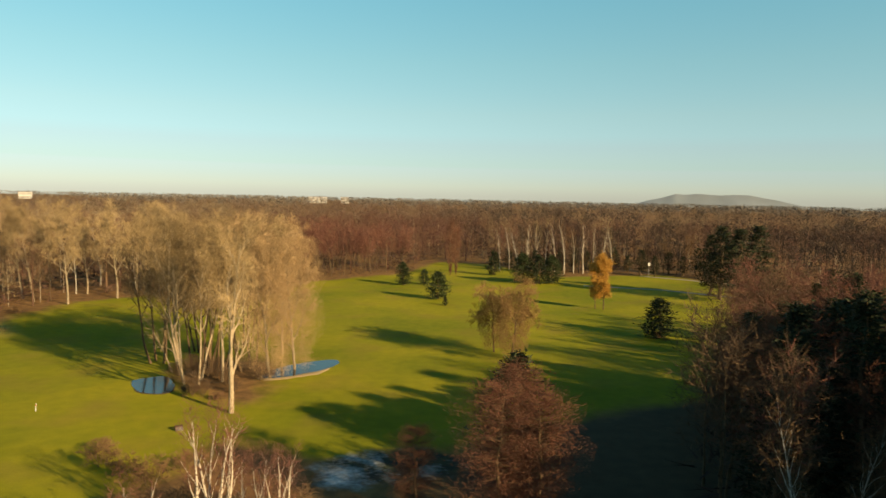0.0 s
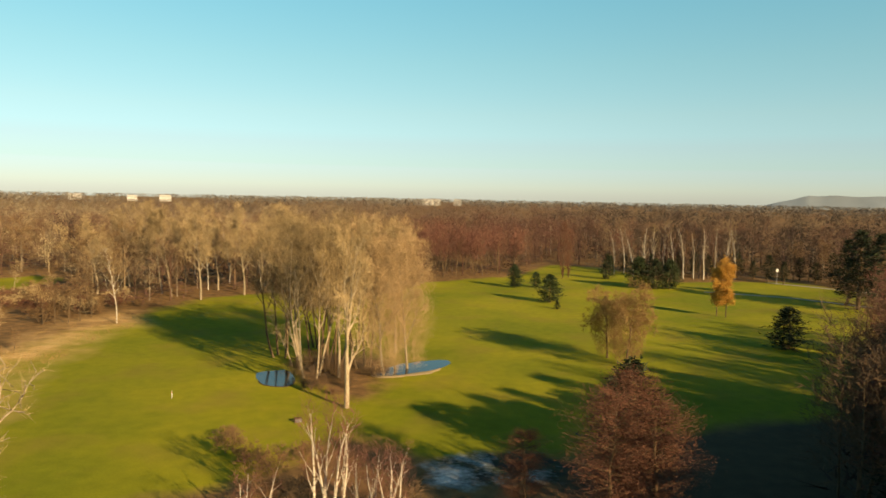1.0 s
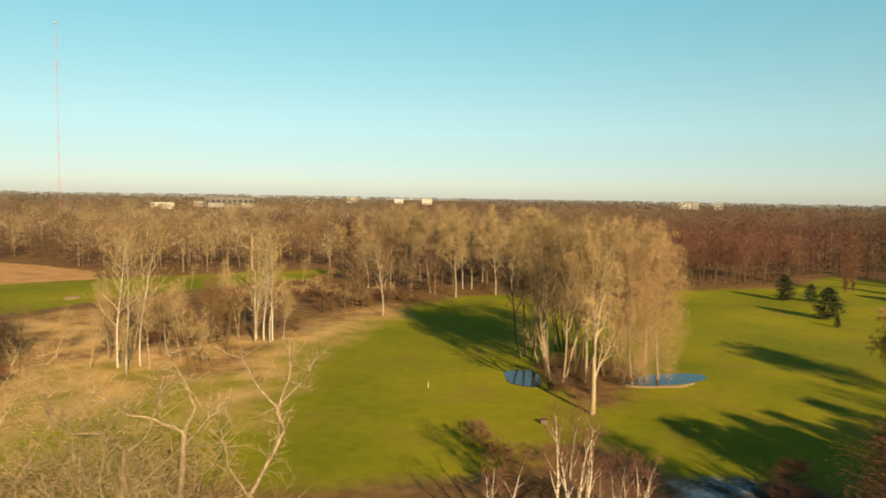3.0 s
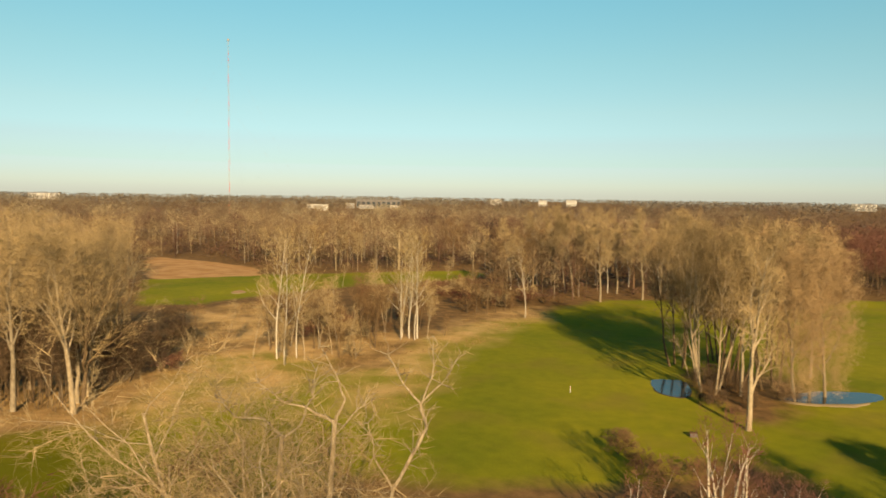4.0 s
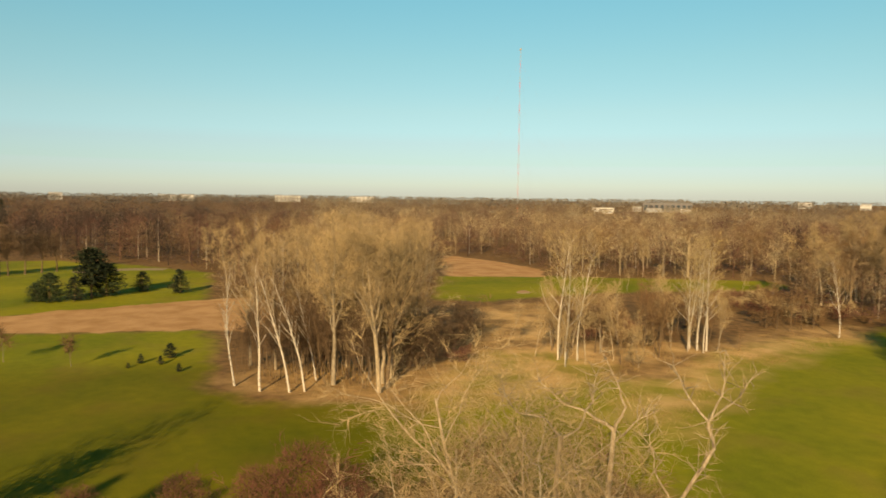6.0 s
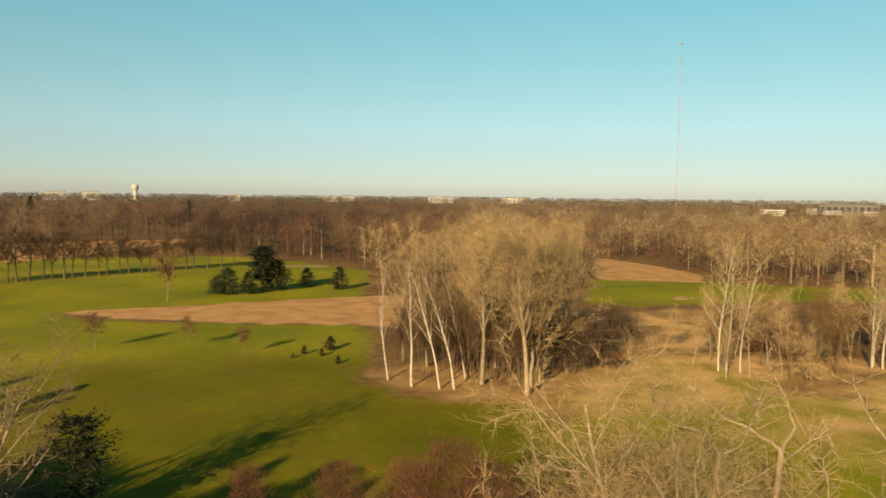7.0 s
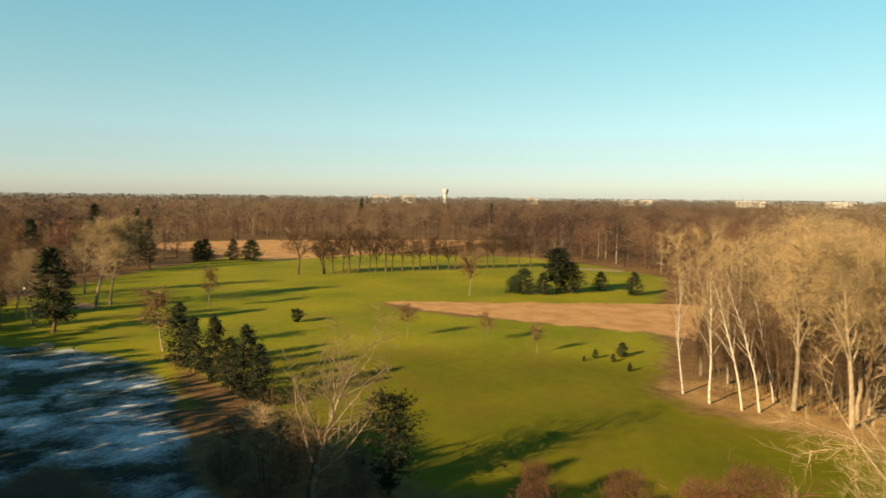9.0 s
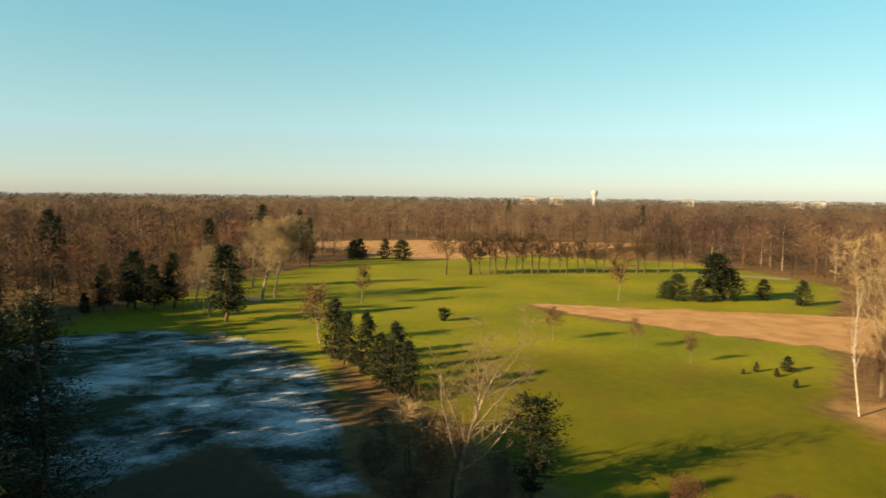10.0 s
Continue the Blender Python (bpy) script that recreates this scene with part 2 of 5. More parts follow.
STRAW_BAND = [(-187, -55), (-192, -30), (-203, 22), (-205, 41), (-151, 30), (-159, 17), (-163, -3), (-173, -30)]
STRAW_ROUGH = [(-163, 86), (-162, 109), (-118, 84), (-108, 104), (-96, 108), (-95, 85), (-87, 61), (-86, 45), (-90, 38), (-97, 38), (-108, 52), (-126, 69)]
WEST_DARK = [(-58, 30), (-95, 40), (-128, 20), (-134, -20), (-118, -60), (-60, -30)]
# two floor patches where the trees' shade is put into the colour
HOLLOW_SHADE_FLOOR = [(-56, -34), (-67, -57), (-46, -62), (-38, -44)]
EAST_SHADE_FLOOR = [(5, 83), (13, 90), (24, 97), (42, 107), (64, 104), (46, 58), (20, 52), (3, 60), (0, 74)]
ROUGH_TURF = [(-86, 40), (-94, 40), (-104, 52), (-116, 66), (-112, 78), (-98, 80), (-84, 66)]
STRAW_FAR = [(-373, -246), (-420, -193), (-475, -45), (-348, -91), (-289, -133), (-336, -219)]
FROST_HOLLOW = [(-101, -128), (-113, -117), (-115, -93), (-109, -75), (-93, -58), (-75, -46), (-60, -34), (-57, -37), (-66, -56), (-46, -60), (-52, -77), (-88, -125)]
LEAF_EDGE = [(-75, 61), (-89, 80), (-102, 112), (-108, 144), (-105, 157), (-93, 146), (-93, 129), (-87, 106), (-77, 82), (-67, 64)]
GROVE_FLOOR = [(-114, 19), (-106.5, 20), (-100, 28), (-93, 37), (-110, 57), (-114, 44), (-119, 25)]
POPLAR_SOIL = [(-45, 112), (-44, 124), (-30, 125), (-26, 110), (-27, 97), (-35, 101)]
SCRUB_SOIL = [(-27, 73), (-23, 77), (-13, 75), (-13, 67), (-25, 64)]
BUNKER_FAR = [(-183, 113), (-182, 118), (-188, 120), (-188, 117)]
BUNKER_WEST = [(-155, -127), (-156, -118), (-165, -126), (-163, -133)]
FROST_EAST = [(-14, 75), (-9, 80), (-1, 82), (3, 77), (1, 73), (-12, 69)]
POND_WEST = [(-48, 106), (-49, 110), (-44, 112), (-41, 106), (-40, 102), (-44, 101)]
POND_EAST = [(-30, 110), (-28, 119), (-23, 124), (-18, 126), (-18, 120), (-24, 113)]
BUNKER = [(-113, -99), (-114, -96), (-120, -102), (-119, -104)]
# trees: x, y, height
CLUSTER = [(-28.4, 93.4, 28.8), (-38.9, 108.2, 28.7), (-39.9, 115, 28.8), (-37.2, 113.6, 28.9), (-32.8, 116.7, 28.7), (-27.7, 112.3, 28.4), (-24.9, 117.8, 28), (-43.3, 114.2, 28.4), (-29.6, 129, 27.5), (-34.6, 109.2, 28.3)]
CLUSTER_BACK = [(-49.5, 121, 27.0), (-45, 130, 27.6), (-38, 134, 27.4)]
GROVE = [(-104.6, 31.2, 28.6), (-97.6, 36.3, 28.5), (-108.7, 36.9, 28.8), (-106.5, 37.9, 28.5), (-114.4, 36.4, 29.1), (-118.2, 33.6, 28.4), (-109, 42.4, 28.4), (-110.7, 47.2, 28.2), (-118.4, 41.8, 28.8), (-120, 30.2, 28), (-99.5, 38.2, 27.6), (-102.3, 38.6, 28.2), (-104.8, 41.0, 27.4), (-112.3, 33.4, 28.0), (-117.5, 25.0, 27.2), (-122, 21.5, 26.4)]
GROVE_BIRCH = [(-109.9, 16.9, 21.6), (-105.3, 19.9, 21.9), (-103, 23.9, 21.9), (-102.5, 26.1, 20.6), (-108.1, 29.4, 18.8)]
BIRCHES = [(-100.1, 72.3, 23.1), (-103.1, 77.1, 25), (-101.6, 102.8, 20.1), (-102, 105.7, 21), (-99.3, 105.3, 24.3), (-100.6, 104.2, 22.0), (-102.8, 104.3, 23.6), (-98.4, 103.6, 20.5), (-104.8, 74.0, 25.5), (-98, 143.2, 20.2), (-231.4, 202.2, 15.9), (-237.8, 227.9, 14.9), (-89.3, 201.9, 20.8), (-105.5, 199.8, 21.2), (-106.7, 216.6, 21.7)]
SMALL_ROW = [(-112.3, 137.7, 10.7), (-110.3, 138.9, 12.2), (-107.4, 139.6, 13), (-107.5, 143.5, 12), (-108.1, 148.3, 13), (-97.1, 111.6, 5.3), (-106.8, 84, 12), (-97.3, 82.3, 11.9), (-110.2, 104.3, 11.6), (-109.3, 98.6, 12.3), (-112.1, 109.9, 12.1)]
CONIFERS = [(8.5, 75.5, 12.9), (-12.9, 235.2, 7.6), (-5.9, 238, 5.1), (-0.9, 203.8, 8), (1.2, 192.2, 2.6), (20.3, 271.5, 9.4), (29.2, 247.3, 10.2), (34.6, 246, 10.1), (39.5, 247.5, 9.8), (48.5, 152.2, 8.6)]
PINES = [(-216.5, -5.1, 13.9), (-213, -9.2, 6.6), (-213.3, -15.2, 7.6), (-214.7, -18.3, 5), (-226.4, 8.4, 6.1), (-219.1, 18.3, 7), (-220.1, -1.3, 9.3)]
ROW_CONIFERS = [(-107.4, -66.3, 10.8), (-104.5, -61.8, 9.5), (-100.5, -55.8, 10.3), (-96.6, -51.2, 7.9), (-93.1, -46.5, 10.5), (-90.9, -43.5, 8.6), (-280.8, -159.5, 9.5), (-277.6, -161.2, 8.7), (-286.7, -149.7, 9.4), (-284.2, -139.8, 9.2)]
LEFT_PINES = [(-119.2, -143.3, 5.5), (-125.3, -143.8, 11.7), (-131.9, -140.4, 14.9), (-138.2, -133.8, 14), (-128.2, -108.5, 17.8), (-132.6, -135.1, 11.5), (-132.8, -144.4, 12.5)]
LEFT_BARE = [(-132.5, -116.9, 18.6), (-140.6, -129, 17), (-117.6, -75.9, 13.7), (-165.6, -93.8, 12.3), (-158.4, -121.3, 25.5), (-163.4, -120.8, 24.7), (-179.8, -141.2, 23.2), (-203.6, -30.6, 12.7), (-141.4, -34.2, 6.9), (-140.8, -17.3, 5.9), (-132.8, -6.6, 5.5)]
NEAR_BARE = [(-36.1, 17.2, 20.6), (-35.9, 21.8, 23.0), (-37.8, 26.3, 22.4), (-32.4, 26.7, 21.4), (-33, 16.6, 18.9), (-31.7, 21, 20.6)]
NEAR_BROWN = [(-38.5, 20.0, 15.5), (-40.0, 24.5, 15.0), (-36.0, 28.5, 15.8), (-39.5, 16.5, 14.0), (-42.0, 21.0, 14.2), (-34.0, 31.0, 14.6)]
LEFT_FILL = [(-111, -138, 16.5), (-118, -133, 17.5), (-129, -122, 16), (-105, -143, 18), (-123, -148, 19), (-116, -152, 18), (-136, -147, 19), (-146, -140, 20), (-150, -131, 19), (-143, -119, 15), (-112, -146, 17), (-131, -152, 20), (-155, -145, 21)]
LEANERS = [(-44.8, 114.6, 10.8), (-42.6, 112.3, 13.2)]
SCRAGGY = [(-65.7, -17.7, 10.1)]
DARK_EDGE = [(-21.7, -36, 25.6), (-28.4, -38.4, 23.6), (-26.6, -39.2, 22.4), (-18.2, -31.1, 24.7)]
FAR_ROW = [(-242.1, -100.5, 19.6), (-247.5, -92.3, 18.5), (-246.9, -92.7, 17), (-249, -89.3, 15.8), (-250.9, -86.2, 17.2), (-252.3, -83.9, 20.8), (-254.1, -80.9, 19), (-256.4, -77.3, 17.8), (-257.6, -75.2, 18.1), (-259.7, -71.7, 19.7), (-261.1, -69.6, 20), (-263.2, -66, 15.3), (-265.6, -62.2, 15.4), (-267, -59.9, 15.7), (-269.3, -56.1, 17.3), (-271, -53.4, 14.7), (-273.5, -49.3, 14.8), (-274.9, -47, 16.6), (-277.6, -42.6, 15.2), (-279.4, -39.6, 19.3), (-282.1, -35.2, 19.5), (-283.7, -32.6, 19.9), (-286.7, -27.8, 18.4), (-289.7, -22.8, 17), (-292.5, -18.2, 18.7)]
EAST_TALL = [(28.2, 71.8, 22), (29.8, 65.4, 21), (27.9, 57.2, 20), (40.6, 80.8, 21), (47.3, 72.2, 23), (68.5, 97.1, 21), (70.3, 126.9, 20), (74, 80.9, 20)]
# pines out of view, added to cast shade on the turf and hollow
SHADE_PINES = [(58.5, 74.7, 20), (65.1, 77.3, 18), (57.2, 67.8, 18), (66.2, 64.7, 18), (49.7, 57.9, 18), (57.1, 54.6, 18), (47.9, 56.4, 24), (47.1, 58.3, 28), (44.2, 55.1, 20), (53.5, 65.9, 22), (51.7, 62.9, 28), (69.1, 58.6, 18), (62.1, 51.3, 18), (56.3, 72.9, 28), (42.5, 52.8, 28), (45.9, 56.8, 26), (47.8, 60.1, 24), (56.4, 66.7, 26), (45.2, 58.3, 20), (52.2, 66.8, 22), (60.4, 75.7, 24)]
SHADE_WEST = [(-33.5, -69, 22), (-30.1, -57.1, 20), (-26.7, -50.4, 20), (-28.3, -54.4, 18), (-30, -61.3, 18), (-23.5, -48.4, 22), (-28.2, -71.9, 18), (-23.2, -77.7, 18), (-33.6, -96.3, 18), (-55.9, -117.6, 18), (-49.6, -95.4, 18)]
GROVE_BRUSH = [(-118.8, 24.1, 15.7), (-115.9, 34.0, 16.9), (-111.9, 38.6, 17.2), (-106.0, 31.0, 15.0), (-113.0, 30.5, 16.4), (-108.0, 34.0, 17.0), (-103.0, 36.8, 15.6), (-100.6, 35.6, 13.0), (-116.8, 19.1, 9.7), (-113.5, 22.4, 11.9), (-111.3, 23.6, 10.1), (-108.7, 26.9, 12.7), (-111.2, 29.3, 13.9), (-120.4, 21.5, 11.7), (-108.8, 30.9, 12.8), (-106.2, 34.6, 11.9), (-110.5, 33.5, 14.2), (-113.8, 27.5, 13.1), (-115.4, 31.0, 12.2), (-103.5, 34.4, 10.8), (-107.2, 40.0, 12.6)]
EAST_MORE = [(35.2, 61.8, 22), (38.1, 68.6, 22), (42.1, 62.9, 22), (39.7, 51.1, 22), (45.6, 58, 22), (47.4, 70.7, 22), (52.2, 70.5, 22), (50.4, 54.5, 22)]
SLIM_TREES = [(-108.1, 76.5, 14.7), (-100.1, 76.6, 13.4), (-105.9, 84.5, 13), (-100.1, 83, 11.6), (-115.1, 79.5, 15.8), (-111, 81.7, 14.9), (-100.9, 87.2, 10), (-94.4, 83.9, 8.2), (-103.9, 100.4, 12.4), (-98.1, 107.2, 11.5)]
WOOD_PINES = [(-146.5, -190.1, 24.2), (-145.7, -185.6, 22.3), (-262.4, -200.1, 24.9), (-247.3, -169.8, 23.1), (-241.3, -160.8, 20.3), (-253.1, -179, 20.8), (-168.8, -148.8, 22.4), (-695.1, -82.9, 22.6), (-610.6, -191.8, 26), (86.8, 215.1, 23), (89, 207.8, 22.5), (98.8, 216.5, 23.2), (86.8, 223.8, 19.9)]
LONE = [(-61.5, -24.5, 21.2)]
LONE_SIDE = [(-66.0, -31.5, 9.5)]
CLUSTER_BRUSH = [(-42, 108.5, 3.6), (-38, 104.5, 3.2), (-36, 110, 4.4), (-33, 106.5, 3.4), (-40.5, 112.5, 4.0), (-35, 101.5, 2.8), (-31, 103, 2.6)]
DARK_BRUSH = [(-63, -20, 3.8), (-66, -28.5, 4.4), (-58, -20.5, 4.0), (-70, -22.5, 3.4), (-74, -38, 4.0), (-64, -34.5, 4.4), (-58.5, -28, 4.2), (-78, -41, 3.2)]
NEAR_BIRCH = [(-19.4, 56.8, 14.1), (-18.1, 57.2, 13.2), (-14.8, 58.2, 9.1), (-12.9, 56.6, 9.5), (-24.3, 52.7, 8.8), (-16.2, 57.8, 8.6)]
LARCHES = [(7.1, 61.6, 14.8), (5.3, 56.8, 14.3), (8.5, 57.4, 13.4), (-2.1, 62, 9)]
EAST_DENSE = [(33, 64, 21), (37, 60, 22), (30.5, 60, 19), (36, 69, 20), (41, 66, 22), (43, 74, 20)]
RED_SHRUBS = [(-52.3, 13.3, 11.4), (-57.8, 4.8, 8.1), (-59.9, -2.9, 7.3), (-55.1, 10.2, 8.9), (-49.6, 15.5, 10.3)]
BROWN_SHRUBS = [(-36.5, 74, 3.4), (-33.2, 71.5, 3.0), (-29.5, 69.5, 3.9), (-38.5, 78.5, 2.1), (-27.5, 73.5, 2.6), (-28.9, 110.5, 2.5), (-27.7, 112.3, 1.8), (-36.9, 101, 2), (-32.2, 98.9, 1.7), (-26.2, 60.6, 4.1), (-23.1, 59.7, 4.7), (-14.4, 60.3, 5)]
DRY_SHRUBS = [(-74.2, -32.8, 7.4), (-66.3, -28.1, 6.9), (-61.2, -24.6, 8.9)]
GROVE_BUSH = [(-122.9, 63.4, 10.3), (-112.2, 53.3, 9.8), (-108, 48.1, 11.2), (-107.6, 44.9, 9.6), (-114.8, 31.7, 9.5), (-116.3, 37, 8.9), (-120.9, 28.5, 7.9), (-113.5, 42.1, 8.9)]
LOW_BUSH = [(-152.3, -63.7, 2.7), (-133.4, 9.3, 2.7), (-130.9, 4.3, 1.7), (-128.8, 7.4, 1.5), (-122.4, 9.9, 1.4), (-128.3, 2.2, 0.9)]
WILLOWS = [(13.4, 128.7, 17.0), (10.6, 134.5, 15.0)]
ORANGE_TREE = [(42.9, 191.8, 14.7), (44.9, 190.6, 15.9)]


def outline_distance(points, outline):
    """Metres inside (+) or outside (-) a closed outline."""
    p = np.asarray(points, float)
    q = np.asarray(outline, float)
    best = np.full(len(p), 1e9)
    inside = np.zeros(len(p), bool)
    for a, c in zip(q, np.roll(q, -1, 0)):
        e, w = c - a, p - a
        s = np.clip((w @ e) / max(e @ e, 1e-9), 0, 1)
        best = np.minimum(best, np.hypot(*(w - s[:, None] * e).T))
        with np.errstate(divide="ignore", invalid="ignore"):
            cross = ((a[1] > p[:, 1]) != (c[1] > p[:, 1])) & (p[:, 0] < (c[0] - a[0]) * (p[:, 1] - a[1]) / (c[1] - a[1] + 1e-12) + a[0])
        inside ^= cross
    return np.where(inside, best, -best)


def zone_distance(points, outlines):
    return np.max([outline_distance(points, o) for o in outlines], axis=0)


TURF = [FAIR_EAST, FAIR_WEST, FAR_GREEN, SHADY_TURF, ROUGH_TURF]
STRAW = [STRAW_REEDS, STRAW_BAND, STRAW_FAR]
DRY = [STRAW_ROUGH, LEAF_EDGE, GROVE_FLOOR]
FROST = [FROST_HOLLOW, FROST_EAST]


# ---- ground ----
def build_ground():
    turns = 480
    rings = [0.0] + list(np.geomspace(12, 4900, 190))
    verts, faces = [(0, 0, 0)], []
    for r in rings[1:]:
        for k in range(turns):
            a = 2 * math.pi * k / turns
            verts.append((r * math.cos(a), r * math.sin(a), 0.0))
    for k in range(turns):
        faces.append((0, 1 + k, 1 + (k + 1) % turns))
    for i in range(len(rings) - 2):
        a, c = 1 + i * turns, 1 + (i + 1) * turns
        for k in range(turns):
            faces.append((a + k, c + k, c + (k + 1) % turns, a + (k + 1) % turns))
    me = bpy.data.meshes.new("ground")
    me.from_pydata(verts, [], faces)
    xy = np.array(verts)[:, :2]
    for name, outlines in (("turf", TURF), ("straw", STRAW), ("dry", DRY), ("frost", FROST), ("west", [WEST_DARK]), ("shade_soil", [EAST_SHADE_FLOOR, HOLLOW_SHADE_FLOOR])):
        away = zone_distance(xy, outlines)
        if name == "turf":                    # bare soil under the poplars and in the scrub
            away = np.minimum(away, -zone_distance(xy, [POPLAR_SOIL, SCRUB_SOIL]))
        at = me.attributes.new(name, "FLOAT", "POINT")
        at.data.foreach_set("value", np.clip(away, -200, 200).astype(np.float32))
    me.materials.append(GROUND)
    ob = new("ground", me)
    return tagged(ob, "flat golf course ground of mown turf, straw, leaf litter and frost", "ground", kind="structure")


build_ground()


def sheet(name, outline, z, material, label, category, kind="structure", rim=None):
    """A low pad with a rounded outline (a pond, a bunker), and a bank round it."""
    q = np.array(outline, float)
    for _ in range(3):                        # corner cutting
        q = np.stack([0.75 * q + 0.25 * np.roll(q, -1, 0), 0.25 * q + 0.75 * np.roll(q, -1, 0)], 1).reshape(-1, 2)
    n = len(q)
    c = q.mean(0)
    ragged = np.array([1 + 0.09 * noise.noise(Vector((x * 0.35, y * 0.35, 1.7))) + 0.04 * noise.noise(Vector((x * 1.3, y * 1.3, 5.1))) for x, y in q])
    q = c + (q - c) * ragged[:, None]
    me = bpy.data.meshes.new(name)
    me.from_pydata([(x, y, z) for x, y in q] + [(*c, z)], [], [(i, (i + 1) % n, n) for i in range(n)])
    me.materials.append(material)
    ob = tagged(new(name, me), label, category, kind=kind)
    if rim:
        width, height, mat = rim
        rng = random.Random(5)
        v, f = [], []
        for x, y in q:
            d = np.array((x, y)) - c
            d /= np.hypot(*d)
            w = width * rng.uniform(0.8, 1.2) * (0.08 + 1.1 * max(0.0, -float(d @ c) / np.hypot(*c)))
            for k, (s, h) in enumerate(((-0.3, -0.05), (0.25, height if w > 0.35 * width else -0.08), (0.7, height * 0.7 if w > 0.35 * width else -0.08), (1.0, -0.1))):
                v.append((x + d[0] * s * w, y + d[1] * s * w, h))
        for i in range(n):
            for k in range(3):
                a, e = i * 4 + k, ((i + 1) % n) * 4 + k
                f.append((a, e, e + 1, a + 1))
        me = bpy.data.meshes.new("bank")
        me.from_pydata(v, [], f)
        me.polygons.foreach_set("use_smooth", [True] * len(me.polygons))
        me.materials.append(mat)
        part_ob = new("bank", me)
        part_ob.parent = ob
    return ob


sheet("pond", POND_WEST, 0.03, WATER, "small still pond mirroring the blue sky", "pond", rim=(0.4, 0.06, DARK_MUD))
sheet("pond", POND_EAST, 0.03, WATER, "long still pond with a pale muddy bank", "pond", rim=(1.6, 0.16, MUD))
sheet("bunker", BUNKER, 0.05, SAND, "small orange-brown sand bunker in the turf", "bunker", rim=(0.35, 0.12, DARK_MUD))


def strip(name, points, width, material, label):
    v, f = [], []
    for i, (x, y) in enumerate(points):
        a = np.array(points[max(i - 1, 0)], float)
        c = np.array(points[min(i + 1, len(points) - 1)], float)
        d = (c - a) / np.hypot(*(c - a))
        for s in (-1, 1):
            v.append((x - d[1] * s * width / 2, y + d[0] * s * width / 2, 0.03))
        if i:
            f.append((2 * i - 2, 2 * i - 1, 2 * i + 1, 2 * i))
    me = bpy.data.meshes.new(name)
    me.from_pydata(v, [], f)
    me.materials.append(material)
    return tagged(new(name, me), label, "path", kind="structure")


sheet("bunker", BUNKER_FAR, 0.05, SAND, "small pale bunker beside the far green", "bunker", rim=(0.5, 0.2, MUD))
sheet("bunker", BUNKER_WEST, 0.05, SAND, "orange-brown sand bunker under the trees", "bunker", rim=(0.4, 0.12, DARK_MUD))
strip("path", [(50, 243), (58, 241), (75, 236), (91, 222), (110, 200)], 2.6, GRAVEL, "pale gravel path across the golf course")
strip("path", [(-287, -12), (-292, -2), (-293, 8), (-289, 19)], 8.0, MUD, "pale muddy track behind the pines on the mound")
strip("path", [(80, 279), (92, 270), (106, 258), (125, 236)], 3.0, GRAVEL, "pale gravel path beside the dark wood")


# ---- plants ----
class Builder:
    """Collects the faces of one mesh."""

    def __init__(self):
        self.v, self.f = [], []

    def tube(self, pts, radii, sides):
        base = len(self.v)
        for i, p in enumerate(pts):
            d = (pts[min(i + 1, len(pts) - 1)] - pts[max(i - 1, 0)]).normalized()
            u = d.orthogonal().normalized()
            w = d.cross(u)
            for k in range(sides):
                a = 2 * math.pi * k / sides
                self.v.append(tuple(p + (u * math.cos(a) + w * math.sin(a)) * radii[i]))
        for i in range(len(pts) - 1):
            for k in range(sides):
                a, c = base + i * sides + k, base + i * sides + (k + 1) % sides
                self.f.append((a, c, c + sides, a + sides))

    def blade(self, p, way, length, width, rng):
        s = way.cross(Vector((rng.gauss(0, 1), rng.gauss(0, 1), rng.gauss(0, 1)))).normalized() * width * 0.5
        b = len(self.v)
        self.v += [tuple(p - s), tuple(p + s), tuple(p + way * length)]
        self.f.append((b, b + 1, b + 2))

    def mesh(self, name, material, smooth=False):
        me = bpy.data.meshes.new(name)
        me.from_pydata(self.v, [], self.f)
        if smooth:
            me.polygons.foreach_set("use_smooth", [True] * len(me.polygons))
        me.materials.append(material)
        return me


def wild(rng, k=1.0):
    return Vector((rng.gauss(0, k), rng.gauss(0, k), rng.gauss(0, k)))


UP = Vector((0, 0, 1))


